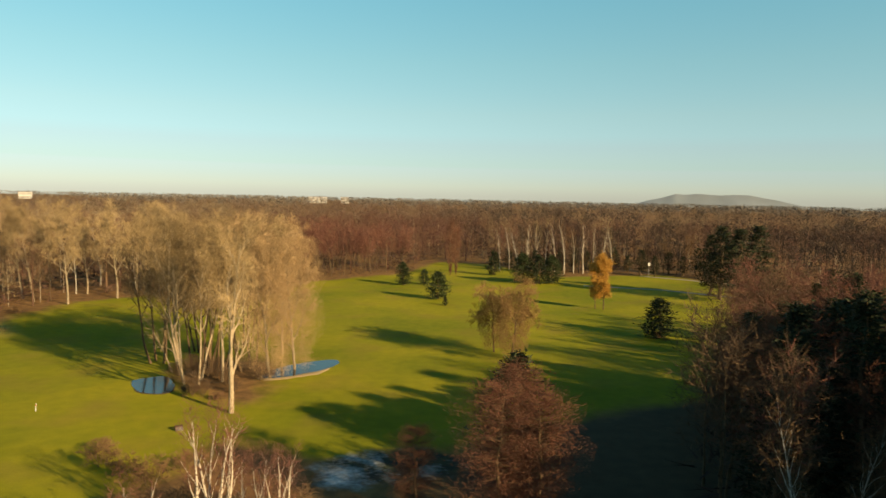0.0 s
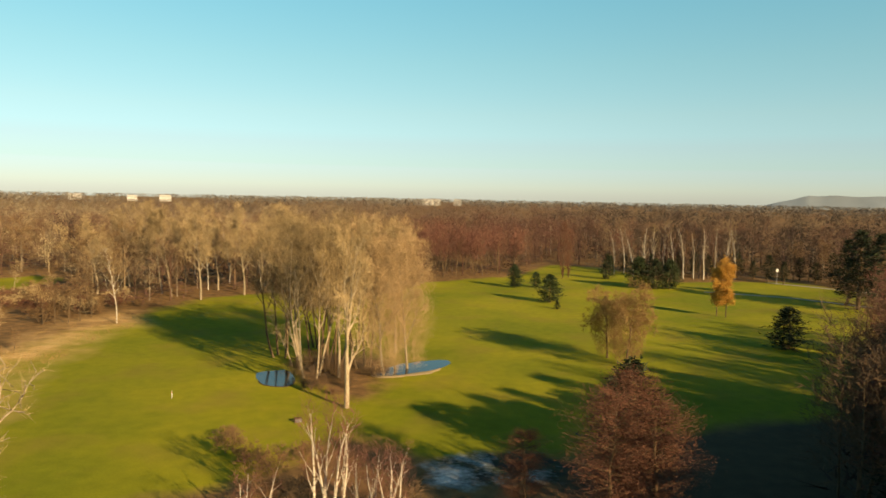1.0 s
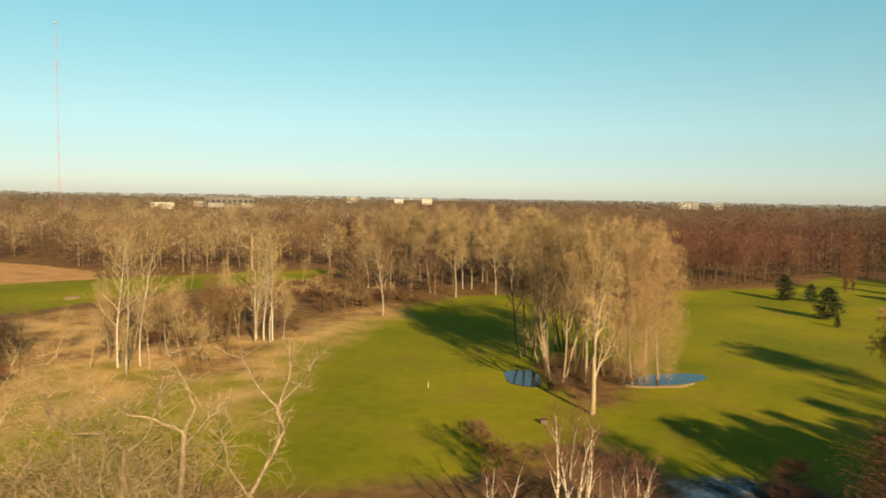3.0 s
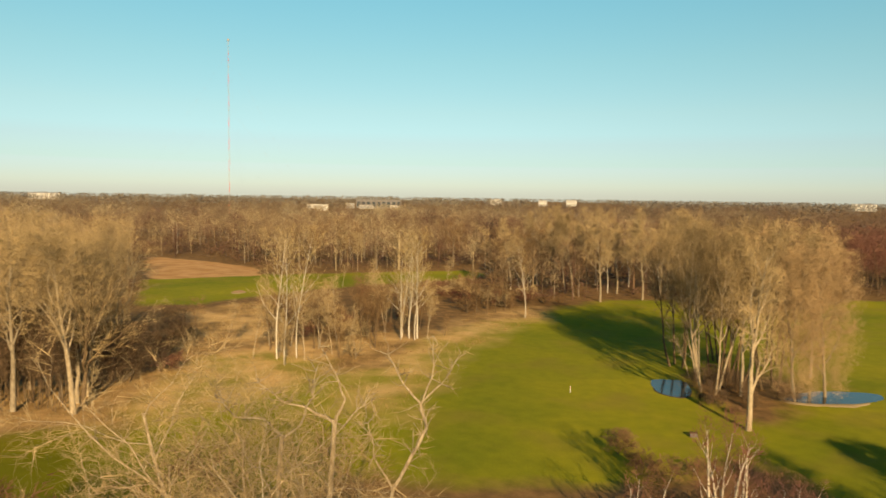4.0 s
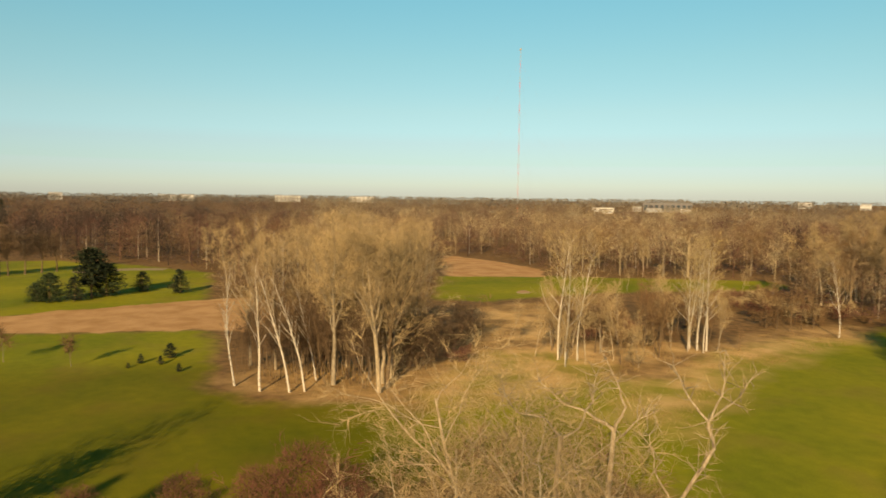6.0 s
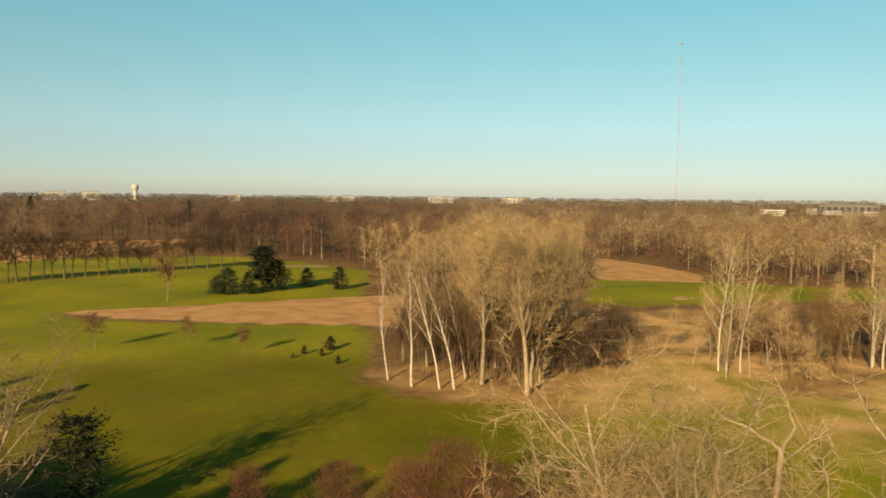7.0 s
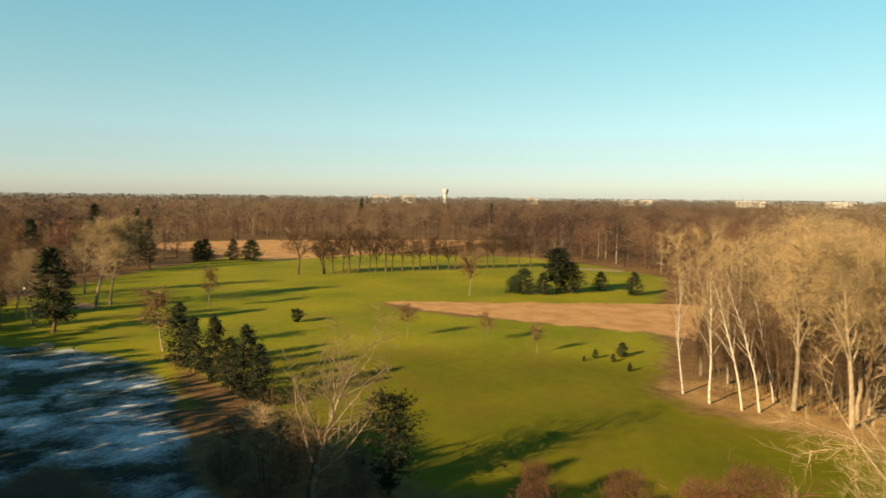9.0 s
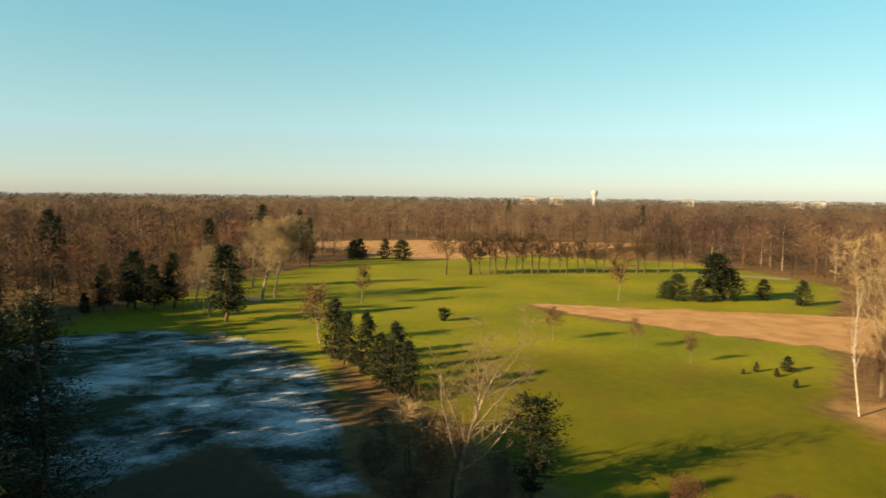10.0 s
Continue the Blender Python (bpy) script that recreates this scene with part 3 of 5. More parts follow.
def grow(wood, haze, rng, P, p, d, length, r, level):
    """One limb with its side limbs; the last level carries twigs."""
    n = P["segs"][level]
    pts, radii, ways = [p], [r], [d]
    end = P["taper"][level]
    for i in range(n):
        d = (d + wild(rng, P["wobble"][level]) + UP * P["rise"][level]).normalized()
        p = p + d * (length / n)
        pts.append(p), ways.append(d)
        radii.append(r * (1 - (1 - end) * (i + 1) / n))
    if P["sides"][level]:
        wood.tube(pts, radii, P["sides"][level])
    else:
        haze.blade(pts[0], (pts[-1] - pts[0]).normalized(), length, max(2.6 * r, 0.05), rng)
    last = level == len(P["kids"])

    def along(f):
        i = min(int(f * n), n - 1)
        k = f * n - i
        return pts[i].lerp(pts[i + 1], k), ways[i + 1], radii[i] * (1 - k) + radii[i + 1] * k

    if not last:
        count = P["kids"][level]
        turn = rng.uniform(0, 6.28)
        for k in range(count):
            f = P["from"][level] + (1 - P["from"][level]) * (k + rng.random()) / count
            q, way, rad = along(min(f, 0.999))
            turn += 2.4 + rng.gauss(0, 0.4)
            side = way.orthogonal().normalized()
            side = Matrix.Rotation(turn, 3, way) @ side
            ang = radians(P["angle"][level] * rng.uniform(0.75, 1.25))
            kd = (way * math.cos(ang) + side * math.sin(ang)).normalized()
            size = P["ratio"][level] * length * (1 - P["shrink"][level] * f) * rng.uniform(0.75, 1.2)
            grow(wood, haze, rng, P, q, kd, size, min(rad * 0.75, max(rad * P["thin"], 0.012)), level + 1)
    count = P["twigs"] if last else (P["twigs"] // 3 if level >= 1 else 0)
    for k in range(count):
        q, way, rad = along(rng.uniform(0.15, 0.999))
        tw = (way * P.get("follow", 0.8) + wild(rng, 0.55) + UP * P.get("twig_rise", 0.15)).normalized()
        haze.blade(q, tw, P["twig_len"] * rng.uniform(0.5, 1.4), P["twig_w"] * rng.uniform(0.7, 1.3), rng)


def thing(name, label, category="tree", group=""):
    return tagged(new(name), label, category, group)


def put(ob, me, parent):
    o = new(ob, me)
    o.parent = parent
    return o


# limbs by level: trunk, limbs, branches, twigs
POPLAR = dict(segs=(9, 6, 4, 2), taper=(0.12, 0.15, 0.2, 0.4), wobble=(0.05, 0.12, 0.18, 0.25), rise=(0.03, 0.10, 0.05, 0.0), sides=(7, 5, 3, 0),
              kids=(14, 8, 6), angle=(38, 40, 45), ratio=(0.46, 0.45, 0.42), shrink=(0.55, 0.4, 0.3), thin=0.6, twigs=11, twig_len=1.5, twig_w=0.04)
POPLAR["from"] = (0.30, 0.25, 0.2)
BIRCH = dict(segs=(10, 4, 2), taper=(0.10, 0.2, 0.4), wobble=(0.045, 0.12, 0.2), rise=(0.04, 0.12, 0.02), sides=(6, 3, 0),
             kids=(20, 5), angle=(32, 38), ratio=(0.27, 0.5), shrink=(0.5, 0.3), thin=0.55, twigs=6, twig_len=0.9, twig_w=0.028)
BIRCH["from"] = (0.32, 0.2)
OAK = dict(segs=(6, 6, 4, 3), taper=(0.35, 0.2, 0.25, 0.4), wobble=(0.07, 0.22, 0.28, 0.3), rise=(0.02, 0.05, 0.04, 0.0), sides=(8, 6, 4, 0),
           kids=(8, 6, 5), angle=(50, 48, 50), ratio=(0.62, 0.5, 0.48), shrink=(0.3, 0.35, 0.3), thin=0.55, twigs=12, twig_len=1.1, twig_w=0.014)
OAK["from"] = (0.42, 0.25, 0.2)
WOODLAND = dict(segs=(7, 4, 2), taper=(0.15, 0.2, 0.4), wobble=(0.06, 0.15, 0.25), rise=(0.03, 0.1, 0.02), sides=(5, 3, 0),
                kids=(16, 6), angle=(40, 42), ratio=(0.36, 0.45), shrink=(0.4, 0.3), thin=0.42, twigs=11, twig_len=1.7, twig_w=0.07)
WOODLAND["from"] = (0.35, 0.2)
WILLOW_P = dict(segs=(5, 6, 4, 2), taper=(0.4, 0.2, 0.3, 0.4), wobble=(0.05, 0.14, 0.2, 0.2), rise=(0.0, 0.02, -0.06, -0.1), sides=(7, 5, 3, 0),
                kids=(10, 8, 6), angle=(42, 45, 45), ratio=(0.62, 0.5, 0.45), shrink=(0.2, 0.3, 0.3), thin=0.5, twigs=16, twig_len=1.2, twig_w=0.05, twig_rise=-0.1)
WILLOW_P["from"] = (0.35, 0.2, 0.15)
SHRUB_P = dict(segs=(4, 3, 2), taper=(0.3, 0.3, 0.4), wobble=(0.12, 0.2, 0.25), rise=(0.05, 0.05, 0.0), sides=(4, 3, 0),
               kids=(7, 5), angle=(38, 42), ratio=(0.5, 0.5), shrink=(0.3, 0.3), thin=0.5, twigs=9, twig_len=0.7, twig_w=0.04)
SHRUB_P["from"] = (0.15, 0.2)
PALETTE = {}


def bare_tree(name, label, P, height, girth, bark_mat, twig_mat, seed, stems=1, lean=0.03, spread=0.5, group="", category="tree", fill=None):
    """A leafless tree of one or more stems; trunk and crown are its parts."""
    rng = random.Random(seed)
    wood, haze = Builder(), Builder()
    total = 0.0
    for s in range(stems):
        a = 6.28 * s / stems + rng.random()
        foot = Vector((math.cos(a), math.sin(a), 0)) * (spread if stems > 1 else 0)
        d = (UP + Vector((math.cos(a), math.sin(a), 0)) * (lean * (3 if stems > 1 else 1)) + wild(rng, lean * 0.5)).normalized()
        k = rng.uniform(0.8, 1.0) if stems > 1 else 1.0
        grow(wood, haze, rng, P, foot - UP * 0.2, d, height * k * P.get("bole", 0.86), girth * k, 0)
    if fill:                                  # fine hanging or rising twigs all through the crown
        count, low, radius, fall, length, width = fill[:6]
        foot = fill[6] if len(fill) > 6 else 0.06
        for _ in range(count):
            f = low + (1.02 - low) * rng.random() ** 0.8
            mid = (f - low) / (1 - low)
            reach = radius * math.sqrt(max(foot, 1 - (abs(mid - 0.55) / 0.58) ** 2.2)) * rng.random() ** 0.45
            a = rng.uniform(0, 6.283)
            reach *= 0.85 + 0.6 * noise.noise(Vector((math.cos(a) * 1.7 + seed, math.sin(a) * 1.7, f * 4.0)))
            p = Vector((reach * math.cos(a), reach * math.sin(a), f * height * 0.93))
            haze.blade(p, (Vector((math.cos(a), math.sin(a), 0)) * 0.35 + UP * fall + wild(rng, 0.35)).normalized(),
                       length * rng.uniform(0.5, 1.4), width * rng.uniform(0.7, 1.3), rng)
    tall = max(v[2] for v in haze.v)
    k = height / tall
    for b in (wood, haze):
        b.v = [(x * k, y * k, z * k) for x, y, z in b.v]
    ob = thing(name, label, category, group)
    put("trunk", wood.mesh("trunk", bark_mat, True), ob)
    put("crown", haze.mesh("crown", twig_mat), ob)
    ob["tall"] = height
    return ob


def conifer(name, label, height, width, mat, seed, open_trunk=0.1, droop=-0.15, blade=0.22, per=16, group="", rows=None, round_top=False, bark_mat=None, stretch=1.0):
    """An evergreen or a larch: whorls of limbs carrying sprays."""
    rng = random.Random(seed)
    wood, haze = Builder(), Builder()
    n = 7
    pts = [Vector((rng.gauss(0, 0.012) * height * (i > 0), rng.gauss(0, 0.012) * height * (i > 0), height * i / n - 0.15 * (i == 0))) for i in range(n + 1)]
    wood.tube(pts, [max(0.018 * height * (1 - 0.92 * i / n), 0.02) for i in range(n + 1)], 6)
    rows = rows or int(height * 2.6) + 6
    for k in range(rows):
        f = open_trunk + (1 - open_trunk) * (k + rng.random()) / rows
        prof = math.sin(min(1, (1 - f) * 1.25 + 0.08) * math.pi * 0.5) if not round_top else math.sqrt(max(0.05, 1 - ((f - 0.55) / 0.5) ** 2))
        if f < open_trunk + 0.12:
            prof *= 0.75
        reach = width * 0.5 * prof * rng.uniform(0.75, 1.15)
        for j in range(5):
            a = rng.uniform(0, 6.283)
            rr = reach * rng.uniform(0.65, 1.15)
            base = Vector((0, 0, f * height))
            d = Vector((math.cos(a), math.sin(a), droop + rng.gauss(0, 0.15))).normalized()
            tip = base + d * rr
            wood.tube([base, tip], [0.03, 0.01], 3)
            for q in range(per):
                s = rng.uniform(0.25, 1.05)
                p = base.lerp(tip, s) + wild(rng, 0.05 * width * s)
                w = (d * 0.7 + wild(rng, 0.6) + UP * 0.12).normalized()
                haze.blade(p, w, stretch * blade * rng.uniform(2.0, 4.2), blade * rng.uniform(0.7, 1.4), rng)
    ob = thing(name, label, "tree", group)
    put("trunk", wood.mesh("trunk", bark_mat or BARK_BROWN, True), ob)
    put("crown", haze.mesh("crown", mat), ob)
    ob["tall"] = height
    return ob


def leafy(name, label, height, width, mat, bark_mat, seed, blobs=26, leaves=90, size=0.28):
    """A tree that keeps its leaves: bare limbs below, clumps of loose leaves above."""
    rng = random.Random(seed)
    wood, haze = Builder(), Builder()
    P = dict(WOODLAND)
    P["kids"], P["twigs"] = (10, 4), 2
    grow(wood, haze, rng, P, Vector((0, 0, -0.2)), UP, height * 0.85, 0.2, 0)
    for k in range(blobs):
        f = rng.uniform(0.22, 0.97)
        reach = width * 0.5 * math.sqrt(max(0.08, 1 - ((f - 0.5) / 0.56) ** 2)) * rng.uniform(0.3, 0.95)
        a = rng.uniform(0, 6.283)
        c = Vector((reach * math.cos(a), reach * math.sin(a), f * height))
        for q in range(leaves):
            p = c + wild(rng, width * 0.09)
            haze.blade(p, wild(rng).normalized(), size * rng.uniform(0.8, 1.6), size * rng.uniform(0.6, 1.2), rng)
    ob = thing(name, label)
    put("trunk", wood.mesh("trunk", bark_mat, True), ob)
    put("crown", haze.mesh("crown", mat), ob)
    ob["tall"] = height
    return ob


def shrub(name, label, height, bark_mat, twig_mat, seed, stems=7, haze=2300):
    return bare_tree(name, label, SHRUB_P, height, 0.05, bark_mat, twig_mat, seed, stems, 0.14, 0.5, "", "shrub", (haze, 0.1, height * 0.4, 0.25, 0.5, 0.04))


def plant(variants, places, rng, label="", group="", wide=(0.9, 1.15), tilt=Matrix()):
    """Sets copies of the variants at (x, y, height), each turned and stretched a little; the first use of a variant is the original."""
    for x, y, h in places:
        src = variants[rng.randrange(len(variants))]
        k = h / src["tall"]
        w = k * rng.uniform(*wide)
        m = Matrix.Translation((x, y, 0)) @ tilt @ Matrix.LocRotScale(None, Euler((0, 0, rng.uniform(0, 6.283))), (w, w, k))
        if "used" in src:
            s = src.scale.copy()
            src.scale = (1, 1, 1)
            o = copy_thing(src, m)
            src.scale = s
        else:
            src["used"] = 1
            o = src
            o.matrix_basis = m
        if label:
            o["label"] = label
        if group:
            o["group"] = group


rng = random.Random(11)

# big poplars by the ponds
poplars = [bare_tree("poplar_tree", "tall leafless poplar with a pale trunk and tan twigs", POPLAR, 28, 0.36, BARK_POPLAR, TWIG_TAN, s,
                     fill=(300, 0.45, 5.6, 0.6, 1.3, 0.03)) for s in (3, 4, 7)]
full = dict(POPLAR)
full["from"], full["shrink"] = (0.14, 0.2, 0.2), (0.35, 0.4, 0.3)
fan = dict(POPLAR)
fan["from"], fan["kids"], fan["wobble"], fan["rise"], fan["twigs"], fan["twig_w"], fan["thin"] = (0.34, 0.2, 0.2), (10, 6, 5), (0.06, 0.14, 0.18, 0.25), (0.05, 0.1, 0.05, 0.0), 6, 0.026, 0.7
fans = [bare_tree("poplar_tree", "clump of dark and pale poplar stems fanning upwards", fan, 27.5, 0.24, m, w, s, 4, 0.085, 1.4) for s, m, w in ((12, BARK_BROWN, TWIG_DULL), (13, BARK_POPLAR, TWIG_DULL))]
curtain = [bare_tree("poplar_tree", "pale tan poplar veiled in fine twigs to the ground", full, 27, 0.3, BARK_POPLAR, TWIG_VEIL, s,
                     fill=(30000, 0.02, 5.8, 0.05, 1.0, 0.02, 0.6)) for s in (15,)]
twin = dict(POPLAR)
twin["from"], twin["angle"], twin["kids"], twin["thin"] = (0.16, 0.25, 0.2), (24, 40, 45), (8, 8, 6), 0.74
first = bare_tree("poplar_tree", "tall forked poplar with a bare pale trunk beside the pond", twin, 28.8, 0.52, BARK_PALE, TWIG_TAN, 21)
plant([first], CLUSTER[:1], rng, wide=(0.8, 0.8))
plant(fans, CLUSTER[1:5], rng, group="poplars by the ponds", wide=(0.9, 1.05))
plant(curtain, CLUSTER[5:7], rng, group="poplars by the ponds", wide=(0.9, 1.0))
plant(fans, CLUSTER_BACK, rng, group="poplars by the ponds", wide=(0.9, 1.1))
plant(poplars, CLUSTER[7:], rng, group="poplars by the ponds", wide=(0.8, 0.95))
leaning = bare_tree("poplar_tree", "thin leaning poplar stem over the pond", BIRCH, 16, 0.2, BARK_POPLAR, TWIG_TAN, 23)
plant([leaning], LEANERS, rng, tilt=Matrix.Rotation(radians(-14), 4, "Y"))
forked_p = dict(POPLAR)
forked_p["from"], forked_p["angle"], forked_p["kids"], forked_p["thin"], forked_p["ratio"] = (0.36, 0.15, 0.15), (32, 36, 42), (12, 8, 6), 0.62, (0.60, 0.46, 0.42)
forked_p["wobble"], forked_p["rise"], forked_p["twigs"], forked_p["twig_w"] = (0.022, 0.12, 0.18, 0.25), (0.03, 0.13, 0.05, 0.0), 14, 0.026
forked = [bare_tree("poplar_tree", "stout forked tree with a pale bare trunk in the grove", forked_p, 28, 0.42, BARK_POPLAR, TWIG_TAN, s, lean=0.012,
                    fill=(250, 0.5, 5.6, 0.6, 1.3, 0.03)) for s in (25, 27)]
vase = dict(POPLAR)
vase["from"], vase["kids"], vase["angle"], vase["ratio"], vase["rise"] = (0.17, 0.15, 0.15), (15, 7, 6), (33, 40, 45), (0.64, 0.46, 0.42), (0.03, 0.13, 0.06, 0.0)
vase["thin"], vase["twigs"], vase["twig_len"], vase["twig_w"] = 0.68, 10, 1.1, 0.022
grove_trees = [bare_tree("poplar_tree", "tall leafless tree with upswept limbs in the grove", vase, 28, 0.34, m, TWIG_TAN, s, lean=0.04,
                         fill=(900, 0.42, 7.5, 0.5, 1.0, 0.02)) for s, m in ((28, BARK_POPLAR), (29, BARK_BROWN), (30, BARK_POPLAR))]
plant(forked, GROVE[:2], rng, group="grove of tall bare trees", wide=(1.1, 1.2))
plant(grove_trees, GROVE[2:], rng, group="grove of tall bare trees", wide=(1.0, 1.3))

# birches
birches = [bare_tree("birch_tree", "slender white-barked birch, leafless", BIRCH, 22, 0.19, BARK_BIRCH, TWIG_BROWN, s) for s in (31, 32, 33)]
SPREAD = dict(BIRCH)
SPREAD["kids"], SPREAD["angle"], SPREAD["ratio"], SPREAD["thin"] = (18, 6), (38, 42), (0.36, 0.5), 0.62
pale = [bare_tree("birch_tree", "leafless birch with white stems and pale twigs", SPREAD, 22, 0.135, BARK_BIRCH, TWIG_PALE, s) for s in (35, 36)]
plant(birches, GROVE_BIRCH, rng, group="birches at the edge of the grove", tilt=Matrix.Rotation(radians(9), 4, Vector((0.97, -0.26, 0))))
plant(pale, BIRCHES, rng, group="birches beyond the fairway", wide=(1.0, 1.4))
YOUNG = dict(BIRCH)
YOUNG["kids"], YOUNG["twigs"], YOUNG["twig_len"] = (8, 4), 6, 0.8
stemmy = [bare_tree("birch_tree", "many-stemmed young birch with white bark", YOUNG, 12, 0.19, BARK_BIRCH, TWIG_ALDER, s, 3, 0.04, 0.5, fill=(1500, 0.3, 2.2, 0.5, 0.55, 0.016, 0.2)) for s in (41, 42)]
plant(stemmy, NEAR_BIRCH, rng, group="young birches in the scrub")

# bare spreading trees close by
oaks = [bare_tree("bare_tree", "spreading leafless tree with crooked pale limbs", OAK, 21, 0.18, BARK_PALE, TWIG_TAN, s,
                  fill=(2600, 0.42, 5.5, 0.3, 0.9, 0.02)) for s in (51, 52, 53)]
plant(oaks, NEAR_BARE, rng, group="crooked bare trees beside the fairway", wide=(1.0, 1.25))
low = dict(vase)
low["from"], low["kids"], low["angle"], low["twigs"], low["twig_w"], low["wobble"] = (0.16, 0.15, 0.15), (14, 7, 5), (40, 42, 46), 9, 0.02, (0.05, 0.14, 0.2, 0.25)
lone = bare_tree("bare_tree", "leafless tree with upswept limbs and tan twigs beside the turf", low, 20, 0.27, BARK_POPLAR, TWIG_DULL, 57, fill=(1500, 0.1, 4.6, 0.35, 0.7, 0.02))
plant([lone], LONE, rng, wide=(1.25, 1.25), tilt=Matrix.Rotation(radians(6), 4, Vector((-0.92, -0.39, 0))))
side = bare_tree("bare_tree", "bushy tan leafless tree beside the row of spruces", WOODLAND, 12, 0.14, BARK_BROWN, TWIG_TAN, 58, 2, 0.08, 0.4)
plant([side], LONE_SIDE, rng, wide=(1.1, 1.4))
THIN = dict(WOODLAND)
THIN["kids"], THIN["twigs"], THIN["twig_w"], THIN["twig_len"], THIN["angle"] = (13, 5), 8, 0.032, 1.2, (30, 36)
slim = [bare_tree("small_tree", "thin pale bare tree among the birches", THIN, 11, 0.08, BARK_PALE, TWIG_TAN, s) for s in (59, 60)]
plant(slim, SLIM_TREES, rng, group="thin trees among the birches", wide=(0.8, 1.2))
small = [bare_tree("small_tree", "small leafless tree with brown twigs", THIN, 12, 0.13, BARK_BROWN, TWIG_BROWN, s) for s in (61, 62)]
plant(small, SMALL_ROW, rng, group="row of small trees")
plant(small, NEAR_BROWN, rng, "brown leafless tree under the crooked pale limbs", "brown trees beside the fairway", wide=(1.0, 1.4))
more = [(rng.uniform(-130, -98), rng.uniform(68, 114), rng.uniform(7, 15)) for _ in range(34)]
more = [p for p, d in zip(more, zone_distance([q[:2] for q in more], [FAIR_EAST, FAR_GREEN])) if d < -3]
plant(small + slim, more, rng, "thin bare tree in the scrub among the birches", "thin trees among the birches", wide=(0.9, 1.4))
ROW = dict(WOODLAND)
ROW["from"], ROW["twigs"], ROW["twig_w"], ROW["ratio"] = (0.34, 0.2), 13, 0.05, (0.42, 0.48)
row_trees = [bare_tree("row_tree", "leafless tree in a row across the course", ROW, 13, 0.24, BARK_BROWN, TWIG_DARK, s) for s in (63, 64, 65)]
plant(row_trees, FAR_ROW[:4], rng, "round-crowned leafless tree on the course", "row of trees across the course", wide=(1.3, 1.6))
plant(row_trees, FAR_ROW[4:], rng, "leafless tree in a row across the course", "row of trees across the course", wide=(0.95, 1.35))
SAPLING = dict(WOODLAND)
SAPLING["kids"], SAPLING["twigs"], SAPLING["twig_w"] = (12, 4), 8, 0.06
saplings = [bare_tree("sapling", "slender staked sapling on the open turf", SAPLING, 7, 0.055, BARK_STEM, TWIG_BROWN, s) for s in (66, 67)]
plant(saplings, [(x, y, h * 1.3) for x, y, h in LEFT_BARE[-4:]], rng, "slender staked sapling on the open turf", "saplings on the turf", wide=(1.1, 1.4))
plant(poplars[:2], [p for p in LEFT_BARE if p[2] > 16.5], rng, "tall leafless tree before the wood", "tall trees before the wood", wide=(1.1, 1.4))
bushy = [bare_tree("bare_tree", "leafless tree with brown twigs on the open turf", WOODLAND, 12, 0.16, BARK_POPLAR, TWIG_BROWN, 70)]
plant(bushy, [p for p in LEFT_BARE[:-4] if p[2] <= 16.5], rng, "leafless tree standing on the open turf", "single trees on the turf", wide=(1.0, 1.5))



def limb(b, rng, points, r0, r1, sides=7):
    """A bent limb through a few points, with small wobbles between them."""
    pts = []
    for a, c in zip(points, points[1:]):
        for k in range(3):
            pts.append(Vector(a).lerp(Vector(c), k / 3) + wild(rng, 0.05))
    pts.append(Vector(points[-1]))
    n = len(pts) - 1
    b.tube(pts, [r0 + (r1 - r0) * i / n for i in range(n + 1)], sides)
    return pts


def crooked_tree(x, y, turn, label, limbs, twig_mat, seed):
    """A bare tree of a few crooked limbs, given sideways and upwards."""
    rng = random.Random(seed)
    wood, haze = Builder(), Builder()
    for path, r0, r1 in limbs:
        pts = limb(wood, rng, path, r0 * 0.72, r1 * 0.72)
        for p in pts[len(pts) // 2:]:
            for _ in range(4):
                d = (wild(rng, 0.7) + UP * 0.6).normalized()
                q = p + d * rng.uniform(0.6, 1.8)
                wood.tube([p, p.lerp(q, 0.5) + wild(rng, 0.1), q], [0.035, 0.022, 0.01], 3)
                for _ in range(5):
                    haze.blade(p.lerp(q, rng.uniform(0.3, 1)), (d + wild(rng, 0.5)).normalized(), rng.uniform(0.4, 1.0), 0.025, rng)
    ob = thing("bare_tree", label)
    put("trunk", wood.mesh("trunk", BARK_POPLAR, True), ob)
    put("crown", haze.mesh("crown", twig_mat), ob)
    ob.matrix_basis = pose(x, y, 0, 0, 0, turn)
    return ob


crooked_tree(-30.0, 32.2, 43, "crooked forked bare tree beside the fairway",
             [([(-1.6, 0, -0.2), (-2.4, 0, 7), (-1.7, 0, 11), (-0.5, 0, 13.3), (0.5, 0.2, 14.9), (0, 0.2, 16.6)], 0.2, 0.13),
              ([(0, 0.2, 16.6), (-1.1, 0, 17.9), (-2.1, -0.3, 19.9)], 0.11, 0.05), ([(0, 0.2, 16.6), (0.7, 0.3, 18.2), (0.8, 0.2, 21.0)], 0.1, 0.035),
              ([(0.2, 0.2, 16.8), (1.4, 0.5, 17.8), (2.2, 0.6, 19.2)], 0.1, 0.03), ([(-1.7, 0, 11), (-3.0, 0.3, 13), (-3.4, 0.4, 15.2)], 0.09, 0.03)], TWIG_PALE, 201)
